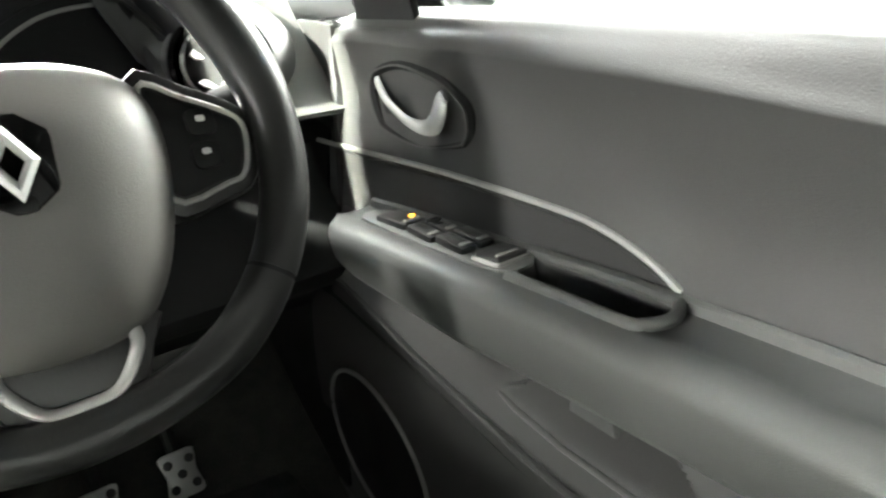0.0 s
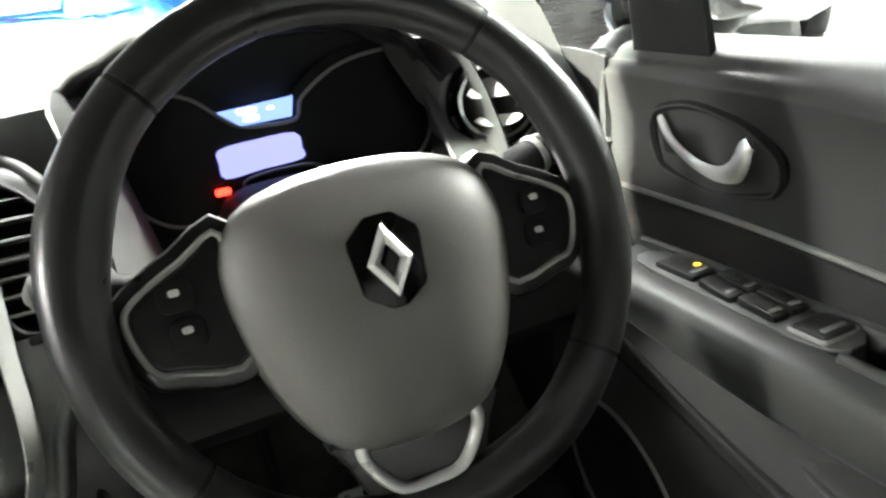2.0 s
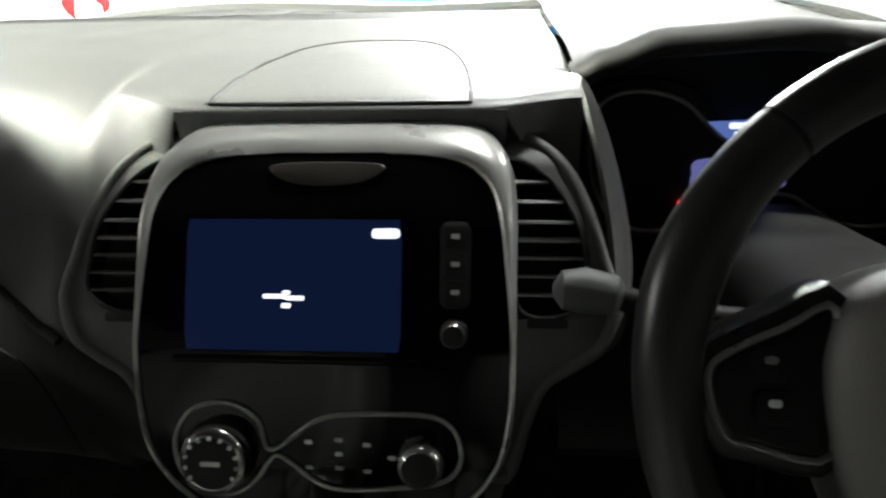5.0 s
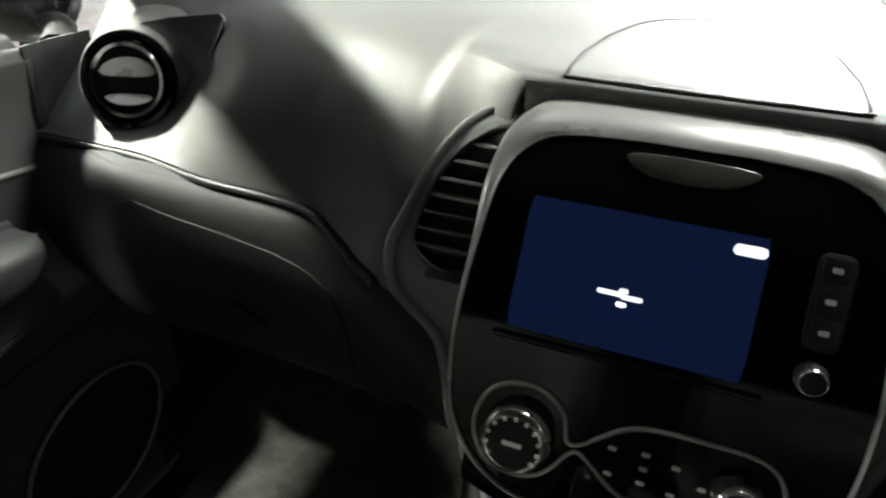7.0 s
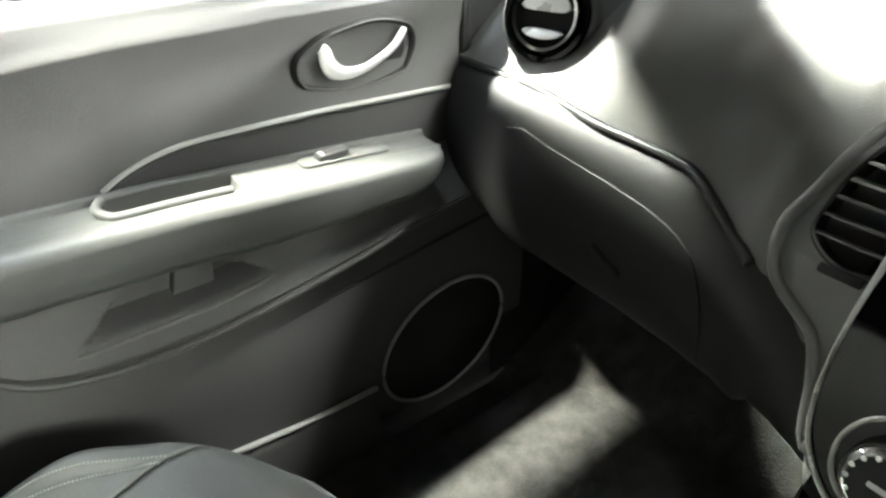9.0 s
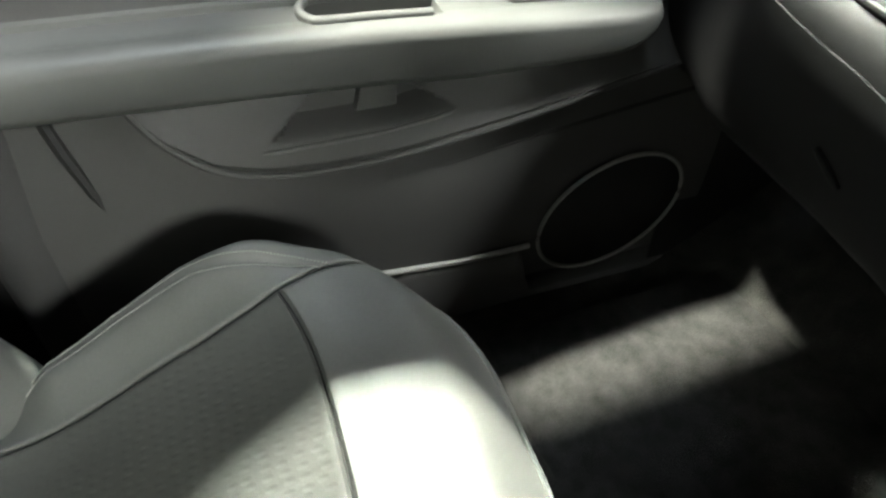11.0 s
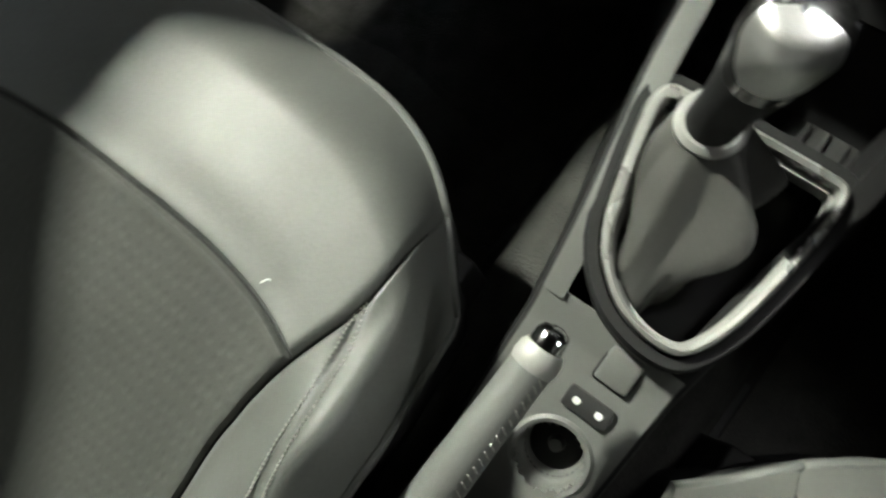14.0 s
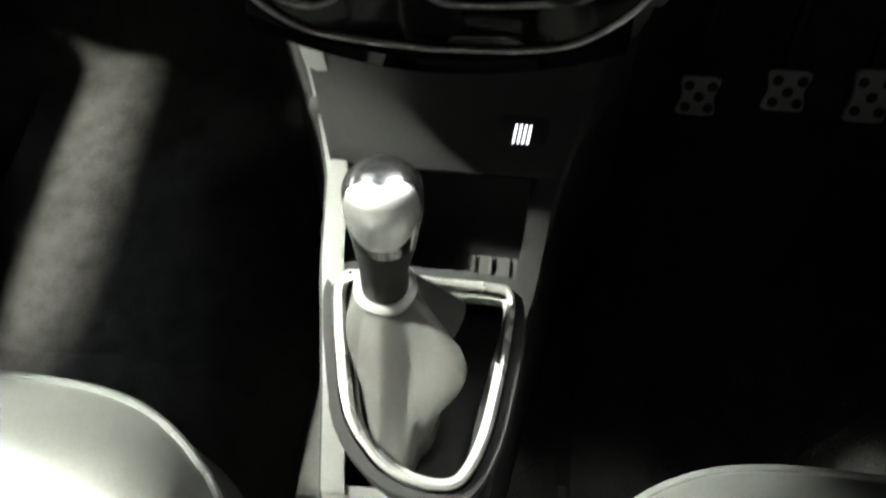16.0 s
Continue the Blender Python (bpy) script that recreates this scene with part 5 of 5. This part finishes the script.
part("boot", thicken(rows_to_bm([[(-.042 + a * .018 * (1 - .3 * k), -.42 + .1 * k + .0, .245 + .06 * k * (1 - a * a)) for a in steps(-1, 1, 8)] for k in steps(0, 1, 5)]), .003), M_DARK, hb, "dark slot cover")
def top_put(x, y):
    o = Vector((x, y, con_top(y) + .003))
    return frame_put(o, (1, 0, 0), (0, 1, .33))
q = top_put(.018, -.178)
part("blank_button", plate(rounded(.025, .027, .003, 3), lambda u, v, w: q(u, v, w - .002), .007, .0018), M_CONSOLE, con, "grey blank button")
part("button_gap", tube([q(u, v, .0006) for u, v in rounded(.0265, .0285, .003, 3)], .0009, 6, True), M_BLACK, con)
q2 = top_put(.0155, -.211)
swb = part("twin_switch", plate(rounded(.036, .017, .003, 3), lambda u, v, w: q2(u, v, w - .002), .006, .0012), M_SWITCH, con, "dark twin switch with white marks")
for dx in (-.009, .009):
    part("marking", plate(rounded(.0055, .005, .0015, 3, dx, 0), lambda u, v, w: q2(u, v, .0040 + w), .0006, .0002), M_WHITEMARK, swb, smooth=False)
q3 = top_put(.0145, -.256)
cup = part("power_socket", lathe([(.0315, -.003), (.0315, .001), (.029, .003), (.026, .002), (.025, -.012), (.0235, -.014), (.0225, -.016), (.0205, -.03), (.006, -.032), (.005, -.022), (.0001, -.022)], q3, 36, cap=False), M_CONSOLE, con, "round power socket with grey rings")
part("socket_well", lathe([(.0222, -.018), (.0212, -.029), (.007, -.0295)], q3, 28, cap=False), M_BLACK, cup)

# ---- seats ----
def seat(cx):
    st = thing("car_seat", (cx, -.35, 0), "grey leather front seat with bolsters, stitched seams and a perforated centre", "car seat", "front seats")
    def hw(t):
        return float(np.interp(t, [0, .1, .3, .5, .75, .9, 1], [.215, .222, .244, .256, .254, .245, .234]))
    def yf(a):
        return -.106 - .115 * abs(a) ** 3.4
    SEAM = .64
    def front_seam(a):
        return .645
    def stitch_a(t):
        return float(np.interp(t, [0, .3, .5, .65, .8], [.87, .87, .855, .83, .785]))
    def pt(a0, t0):
        sa = SEAM + .17 * smooth01((t0 - .40) / .50)
        aa = abs(a0)
        aa = aa * sa / SEAM if aa < SEAM else sa + (aa - SEAM) * (1 - sa) / (1 - SEAM)
        a = math.copysign(aa, a0)
        fs = front_seam(max(-SEAM, min(SEAM, a0)))
        t = t0 * fs / .62 if t0 < .62 else fs + (t0 - .62) * (1 - fs) / .38
        if abs(a0) > SEAM:
            k = (abs(a0) - SEAM) / (1 - SEAM)
            t = t * (1 - k) + t0 * k
        x = cx + a * hw(t)
        y = -.575 + (yf(a) + .575) * t
        z = .262 + .092 * smooth01(t / .72) - .012 * smooth01((t - .72) / .28)
        z += .034 * smooth01(t / .14) * smooth01((aa - sa) / .20) * (1 - .75 * smooth01((t - .66) / .3)) - .008 * (1 - min(1, aa / SEAM) ** 2)
        z -= .055 * max(0, (aa - .86) / .14) ** 2.2
        z -= .060 * max(0, (t - .86) / .14) ** 2.0
        if aa > sa and t0 < .80:
            z -= .0035 * math.exp(-((aa - stitch_a(t)) * .25 / .0035) ** 2) * smooth01(t / .1)
        if abs(a0) < SEAM and t0 < .62:
            z -= .0006 * math.exp(-((a0 - .04) * .25 / .003) ** 2)
        g = math.exp(-((abs(a0) - SEAM) * .25 / .0024) ** 2)
        if abs(a0) < SEAM:
            g = max(g, math.exp(-((t0 - .62) * .47 / .0024) ** 2))
            z += .003 * math.exp(-((t0 - .62) * .47 / .016) ** 2)
        z -= .0065 * g
        z += .004 * math.exp(-((abs(a0) - SEAM) * .25 / .02) ** 2)
        z += .0018 * noise.noise(Vector((x * 14, y * 14, cx)))
        return Vector((x, y, z))
    na, ntt = 150, 130
    edge = [-.022, -.014, -.008, -.004, -.0015, 0, .0015, .004, .008, .014, .022]
    As = steps(-1, -SEAM - .03, 24) + [-SEAM + e for e in edge] + steps(-SEAM + .03, SEAM - .03, 92) + [SEAM + e for e in edge] + steps(SEAM + .03, 1, 24)
    near = (.600, .606, .611, .615, .6175, .619, .62, .621, .6225, .625, .629, .634, .640)
    Ts = steps(0, .595, 72) + list(near) + steps(.646, 1, 46)
    na, ntt = len(As) - 1, len(Ts) - 1
    groups = {"centre_cushion": bmesh.new(), "front_cushion": bmesh.new(), "bolster": bmesh.new(), "bolster.": bmesh.new()}
    cache = {}
    def vert(k, i, j):
        key = (k, i, j)
        if key not in cache:
            cache[key] = groups[k].verts.new(pt(As[i], Ts[j]))
        return cache[key]
    for i in range(na):
        for j in range(ntt):
            a, t = .5 * (As[i] + As[i + 1]), .5 * (Ts[j] + Ts[j + 1])
            k = ("bolster" if a < 0 else "bolster.") if abs(a) > SEAM else ("front_cushion" if t > .62 else "centre_cushion")
            groups[k].faces.new([vert(k, *c) for c in ((i, j), (i + 1, j), (i + 1, j + 1), (i, j + 1))])
    part("centre_cushion", groups["centre_cushion"], M_LEATHER_IN, st, "perforated leather centre")
    part("front_cushion", groups["front_cushion"], M_LEATHER, st, "smooth leather front panel")
    part("bolster", groups["bolster"], M_LEATHER, st, "stitched side bolster")
    part("bolster", groups["bolster."], M_LEATHER, st, "stitched side bolster")
    part("seam", tube([pt(a, .62) + Vector((0, 0, .0004)) for a in steps(-SEAM + .004, SEAM - .004, 60)], .0011, 6), M_BLACK, st, "dark sunk seam across the cushion")
    for sg in (-1, 1):
        part("seam", tube([pt(sg * SEAM, t) + Vector((0, 0, .0004)) for t in steps(.04, .95, 80)], .0010, 6), M_BLACK, st, "dark sunk seam beside the bolster")
    border = [pt(-1, t) for t in Ts[::3]] + [pt(a, 1) for a in As[::3][1:]] + [pt(1, t) for t in Ts[::-3][1:]]
    part("welt", tube(border, .0042, 8), M_LEATHER, st, "leather welt round the cushion")
    def drop(p, k):
        c = Vector((cx, -.34, p.z))
        d = (p - c)
        return Vector((cx + d.x * (1 - .02 * k), -.34 + d.y * (1 - .03 * k), p.z - (.012 + .115 * k)))
    part("skirt", rows_to_bm([border, [drop(p, .0) + Vector((0, 0, .006)) for p in border], [drop(p, .4) for p in border], [drop(p, 1) for p in border]]), M_DARK, st, "dark trim under the cushion")
    for sg in (-1, 1):
        bm = bmesh.new()
        for t in steps(.06, .785, 104):
            sa = SEAM + .17 * smooth01((t - .40) / .50)
            for dd in (-.022, .022):
                a0 = SEAM + max(0, stitch_a(t) + dd * min(1, (.83 - t) / .1) - sa) * (1 - SEAM) / (1 - sa)
                tube([pt(sg * a0, t) + Vector((0, 0, .0008)), pt(sg * a0, t + .0042) + Vector((0, 0, .0008))], .0009, 5, bm=bm)
        tagged(part("stitching", bm, M_STITCH, st, "twin row of grey stitches"), kind="stuff")
        part("seat_rail", box(cx + sg * .2 - .014, cx + sg * .2 + .014, -.62, -.10, .02, .05, .004), M_BLACK, st, "black floor rail")
        for yy in (-.20, -.52):
            part("seat_leg", box(cx + sg * .2 - .012, cx + sg * .2 + .012, yy - .03, yy + .03, .045, .21, .005), M_BLACK, st)
    # backrest
    rows = []
    for k in range(25):
        t = k / 24
        z = .20 + .645 * t
        y = -.562 - .22 * t
        hwk = float(np.interp(t, [0, .12, .5, .85, 1], [.215, .245, .262, .235, .19]))
        row = []
        for a in steps(-1, 1, 28):
            bol = .055 * smooth01((abs(a) - .58) / .25) * (1 - .6 * t) - .03 * max(0, (abs(a) - .88) / .12) ** 2
            g = -.006 * math.exp(-((abs(a) - .60) / .018) ** 2)
            row.append(Vector((cx + a * hwk, y + bol + g - .03 * max(0, (t - .9) / .1) ** 2, z)))
        for a in steps(1, -1, 28):
            row.append(Vector((cx + a * hwk * .97, y - .10 + .02 * a * a, z)))
        rows.append(row)
    part("backrest", rows_to_bm(rows, close_v=True, cap=True), M_LEATHER, st, "leather backrest with bolsters")
    return st


seat(-.331)
seat(.330)

# ---- floor mats and pedals ----
def mat_thing(outline, label):
    o = [(p.x, p.y) for p in catmull([(x, y, 0) for x, y in outline], 4, True)]
    bm = bmesh.new()
    m = thing("floor_mat", (outline[0][0], outline[0][1], 0), label, "floor mat", "floor mats")
    part("mat_sheet", plate(o, lambda u, v, w: Vector((u, v, floor_z(u, v) + .002 + w)), .008, .002), M_MAT, m)
    part("edging", tube([(u, v, floor_z(u, v) + .009) for u, v in o], .0035, 8, True), M_RUBBER, m, "bound edge")
    return m


dm = mat_thing([(.145, .02), (.15, .30), (.22, .42), (.45, .44), (.62, .40), (.65, .10), (.62, -.12), (.40, -.14), (.215, -.12), (.205, -.06), (.185, -.025), (.155, -.005)], "dark pile floor mat with a fixing stud in the driver's footwell")
part("stud", lathe([(.021, 0), (.021, .003), (.017, .006), (.006, .0065), (.0001, .0055)], lambda u, v, w: Vector((.240 + u, -.045 + v, .011 + w)), 24), M_ARM, dm, "round grey fixing stud")
mat_thing([(-.16, .05), (-.17, .30), (-.24, .42), (-.45, .44), (-.61, .40), (-.64, .10), (-.62, -.12), (-.40, -.14), (-.20, -.12)], "dark pile floor mat in the passenger's footwell")
def pedal(x, y, z, w, h, label):
    pd = thing("pedal", (x, y, z), label, "pedal", "foot pedals")
    q = frame_put((x, y, z), (1, 0, 0), (0, .55, .83))
    part("pad", plate([(p.x, p.y) for p in catmull([(a, b, 0) for a, b in ((-w / 2, -h / 2), (-w * .42, 0), (-w / 2, h / 2), (0, h * .55), (w / 2, h / 2), (w * .42, 0), (w / 2, -h / 2), (0, -h * .55))], 3, True)], q, .008, .003), M_GREYTRIM, pd, "metal pad with rubber studs")
    for i in range(3):
        for j in range(3):
            if (i + j) % 2 == 0:
                part("stud", lathe([(.0062, .0), (.0062, .010), (.0042, .0108), (.0001, .0108)], (lambda ox, oy: lambda u, v, ww: q(u + ox, v + oy, ww))((i - 1) * w * .3, (j - 1) * h * .3), 12), M_RUBBER, pd)
    part("arm", tube(catmull([q(0, 0, -.002), (x, y + .05, z + .06), (x, y + .09, z + .22)], 5), .009, 8), M_BLACK, pd)


pedal(.277, .375, .112, .046, .044, "clutch pedal with a studded metal pad")
pedal(.375, .375, .132, .048, .044, "brake pedal with a studded metal pad")
pedal(.478, .385, .122, .048, .058, "accelerator pedal with a studded metal pad")

# ---- showroom round the car ----
M_FLOORTILE = material("showroom_floor", (0.13, 0.13, 0.125), 0.25, 0, 0, 300, 0.05, 1.5)
M_WALL = material("showroom_wall", (0.2, 0.2, 0.195), 0.8, 0, 0, 300, 0.03, 1.0)
M_CEIL = material("showroom_ceiling", (0.05, 0.05, 0.05), 0.8, 0, 0, 300, 0.03, 1.0)
GZ, ROOM = -.32, 4.3
tagged(part("ground", sheet(lambda u, v: (u, v, GZ), steps(-9, 9, 2), steps(-8, 12, 2)), M_FLOORTILE, smooth=False), "pale polished showroom floor", "floor", kind="structure")
for nm, f in (("wall_north", lambda u, v: (u * 9, 12, GZ + v * (ROOM - GZ))), ("wall_south", lambda u, v: (u * 9, -8, GZ + v * (ROOM - GZ))), ("wall_west", lambda u, v: (-9, 2 + u * 10, GZ + v * (ROOM - GZ))), ("wall_east", lambda u, v: (9, 2 + u * 10, GZ + v * (ROOM - GZ)))):
    tagged(part(nm, thicken(sheet(f, (-1, 1), (0, 1)), .1), M_WALL, smooth=False), "white painted showroom wall", "wall", kind="structure")
tagged(part("ceiling_showroom", thicken(sheet(lambda u, v: (u, v, ROOM), (-9, 9), (-8, 12)), .05), M_CEIL, smooth=False), "dark showroom ceiling", "ceiling", kind="structure")


# ---- parked cars and column outside ----
def car_paint(name, c):
    return material(name, c, 0.25, 0.1, 0, 200, 0.02, 3, coat=0.6)


M_CARGLASS = material("dark_car_glass", (0.02, 0.025, 0.03), 0.05, 0, 0, 100, 0.05, 2)
M_TYRE = material("tyre", (0.015, 0.015, 0.015), 0.8, 0, 0.001, 200, 0.1, 9)
M_TAIL = material("tail_lamp_red", (0.55, 0.02, 0.02), 0.15, 0, 0, 100, 0.1, 12)
M_PLATE = material("number_plate", (0.75, 0.75, 0.70), 0.4)


def parked_car(m, paint, label):
    """A hatchback, 4.0 m long, its tail at -y; m is the pose of its middle on the floor."""
    car = thing("parked_car", (0, 0, 0), label, "car", "parked cars")
    OUT = [(-2.0, .42, .30, .82), (-1.98, .72, .28, .86), (-1.9, .80, .22, .93), (-1.6, .85, .20, .96), (-1.0, .87, .18, .95), (0, .88, .18, .92), (.9, .87, .18, .90), (1.5, .84, .22, .84), (1.85, .74, .28, .72), (2.0, .45, .34, .62)]
    rows = []
    for y, w, z0, z1 in OUT:
        sec = [(0, z0), (w * .8, z0), (w, z0 + .10), (w * 1.02, z0 + .30), (w, z1 - .10), (w * .93, z1), (w * .5, z1 + .01), (0, z1 + .015)]
        rows.append([Vector((x, y, z)) for x, z in sec] + [Vector((-x, y, z)) for x, z in sec[-2:0:-1]])
    part("body", rows_to_bm(rows, close_v=True, cap=True), paint, car)
    ROOFL = [(-1.93, .66, .94, .96), (-1.72, .68, .94, 1.28), (-1.45, .66, .94, 1.43), (-.9, .65, .94, 1.49), (-.2, .64, .93, 1.50), (.35, .63, .92, 1.42), (1.05, .70, .88, .93)]
    rows = []
    for y, w, z0, z1 in ROOFL:
        rows.append([Vector((x, y, z)) for x, z in ((w * 1.22, z0), (w * 1.12, z0 + .5 * (z1 - z0)), (w, z1 - .03), (w * .8, z1), (0, z1 + .02), (-w * .8, z1), (-w, z1 - .03), (-w * 1.12, z0 + .5 * (z1 - z0)), (-w * 1.22, z0))])
    part("roof", rows_to_bm(rows), paint, car)
    for s in (-1, 1):
        part("side_window", rows_to_bm([[Vector((s * (.875 - .16 * (z - .95) / .45) * (1.0 if z < 1.0 else .955), y, z)) for y in steps(-1.5 + (z - .95) * .35, .85 - (z - .95) * 1.15, 6)] for z in steps(.96, 1.40, 5)]), M_CARGLASS, car, "dark side windows")
        t = part("tail_lamp", plate([(p.x, p.y) for p in catmull([(s * .50, .84, 0), (s * .74, .90, 0), (s * .80, .80, 0), (s * .72, .70, 0), (s * .56, .72, 0)], 4, True)], lambda u, v, w: Vector((u, -1.95 - w + .28 * max(0, abs(u) - .55), v)), .05, .015), M_TAIL, car, "red tail lamp")
        for y in (-1.25, 1.25):
            q = frame_put((s * .80, y, .31), (0, 1, 0), (0, 0, 1)) if s > 0 else frame_put((s * .80, y, .31), (0, -1, 0), (0, 0, 1))
            wl = part("wheel", lathe([(.31, -.1), (.315, -.02), (.31, .06), (.22, .075), (.20, .06)], q, 28), M_TYRE, car, "black tyre")
            part("rim", lathe([(.205, .05), (.19, .07), (.06, .06), (.0001, .065)], q, 20), M_SILVER, wl, "silver wheel")
    part("rear_window", rows_to_bm([[Vector((x * (.60 - .05 * t), -1.955 + .30 * t, .99 + .36 * t)) for x in steps(-1, 1, 6)] for t in steps(0, 1, 4)]), M_CARGLASS, car, "dark rear window")
    pl = part("number_plate", plate(rounded(.52, .11, .01, 3, 0, .60), lambda u, v, w: Vector((u, -2.0 - w, v)), .03, .004), M_PLATE, car, "white number plate with dark bars")
    for k in range(6):
        part("plate_bar", plate(rounded(.045, .07, .004, 2, -.18 + .072 * k, .60), lambda u, v, w: Vector((u, -2.031 - w, v)), .003, .001), M_BLACK, pl, smooth=False)
    part("bumper", plate(rounded(1.55, .26, .08, 5, 0, .42), lambda u, v, w: Vector((u, -1.90 - w + .18 * (u / .8) ** 4, v)), .14, .03), M_BLACK, car, "black lower bumper")
    car.matrix_world = m
    return car


blue, white, dark, red = car_paint("blue_car_paint", (.02, .22, .62)), car_paint("white_car_paint", (.75, .75, .75)), car_paint("dark_car_paint", (.03, .035, .04)), car_paint("red_car_paint", (.5, .02, .02))
parked_car(pose(.38, 6.15, GZ + .04, 0, 0, -32), blue, "bright blue hatchback parked ahead on the showroom floor")
parked_car(pose(-2.75, 6.2, GZ, 0, 0, -12), white, "white hatchback parked on the showroom floor")
parked_car(pose(2.9, 7.6, GZ, 0, 0, -25), dark, "dark blue hatchback parked further back")
parked_car(pose(5.9, 5.6, GZ, 0, 0, -42), white, "silver-white car with a white number plate")
parked_car(pose(-4.8, 1.3, GZ, 0, 0, 75), red, "red car parked beyond the passenger side")
parked_car(pose(-5.2, 3.2, GZ, 0, 0, 60), white, "white car parked beyond the passenger side")
parked_car(pose(5.0, -.6, GZ, 0, 0, -70), white, "white car parked beyond the driver's side")


def mirror(s):
    mr = thing("door_mirror", (s * .95, .46, .70), "black door mirror outside the window", "door mirror", "door mirrors")
    rows = []
    for k in range(9):
        t = k / 8
        r = max(.08, 1 - abs(1.9 * t - .9) ** 2.4) ** .5
        rows.append([Vector((s * (.985 + .125 * r * math.copysign(abs(math.cos(a)) ** .7, math.cos(a))), .40 + .13 * t, .75 + .11 * r * math.copysign(abs(math.sin(a)) ** .7, math.sin(a)))) for a in (2 * math.pi * i / 24 for i in range(24))])
    part("housing", rows_to_bm(rows, close_v=True, cap=True), M_GLOSS, mr)
    part("glass", plate(rounded(.11, .12, .03, 5, s * 1.01, .75), lambda u, v, w: Vector((u, .405 - w, v)), .03, .001), M_CHROME, mr, "mirror glass")
    part("stem", tube([(s * .76, .34, .68), (s * .84, .42, .68), (s * .93, .46, .69)], .02, 10, flat=.7), M_BLACK, mr)


mirror(-1), mirror(1)
# lamp panels out of view, made up above the added lights
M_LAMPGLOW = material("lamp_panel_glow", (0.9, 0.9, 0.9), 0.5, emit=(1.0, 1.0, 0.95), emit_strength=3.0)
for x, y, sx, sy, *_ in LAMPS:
    lp = thing("unseen_lamp_panel", (x, y, CEIL + .24), "unseen square white lamp panel, made up to match an added light", "ceiling lamp", "showroom ceiling lamps")
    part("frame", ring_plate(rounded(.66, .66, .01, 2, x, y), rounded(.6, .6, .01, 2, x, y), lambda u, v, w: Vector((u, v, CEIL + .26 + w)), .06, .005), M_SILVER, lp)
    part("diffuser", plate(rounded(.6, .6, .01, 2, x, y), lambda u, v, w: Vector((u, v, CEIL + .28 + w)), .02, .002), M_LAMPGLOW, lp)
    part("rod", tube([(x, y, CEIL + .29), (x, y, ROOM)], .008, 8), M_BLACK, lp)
# stand-in fixture, out of view, for the added footwell spot
sp = thing("spotlight", SPOT, "small black unseen spotlight, made up for the footwell's patch of light", "spotlight")
part("can", tube([Vector(SPOT) + Vector((-.009, -.025, .05)) * k for k in (.6, 1, 2.4)], .05, 16), M_BLACK, sp)
part("stem", tube([Vector(SPOT) + Vector((-.018, -.05, .10)), (SPOT[0] - .018, SPOT[1] - .05, ROOM)], .01, 8), M_BLACK, sp)
# a fibre lying on the passenger's seat
lint = part("lint", tube(catmull([(-.197, -.2705, .3535), (-.1955, -.268, .3545), (-.1945, -.266, .3540), (-.1925, -.2650, .3535)], 4), .0005, 6), M_WHITEMARK)
tagged(lint, "tiny white fibre lying on the leather seat", "lint")
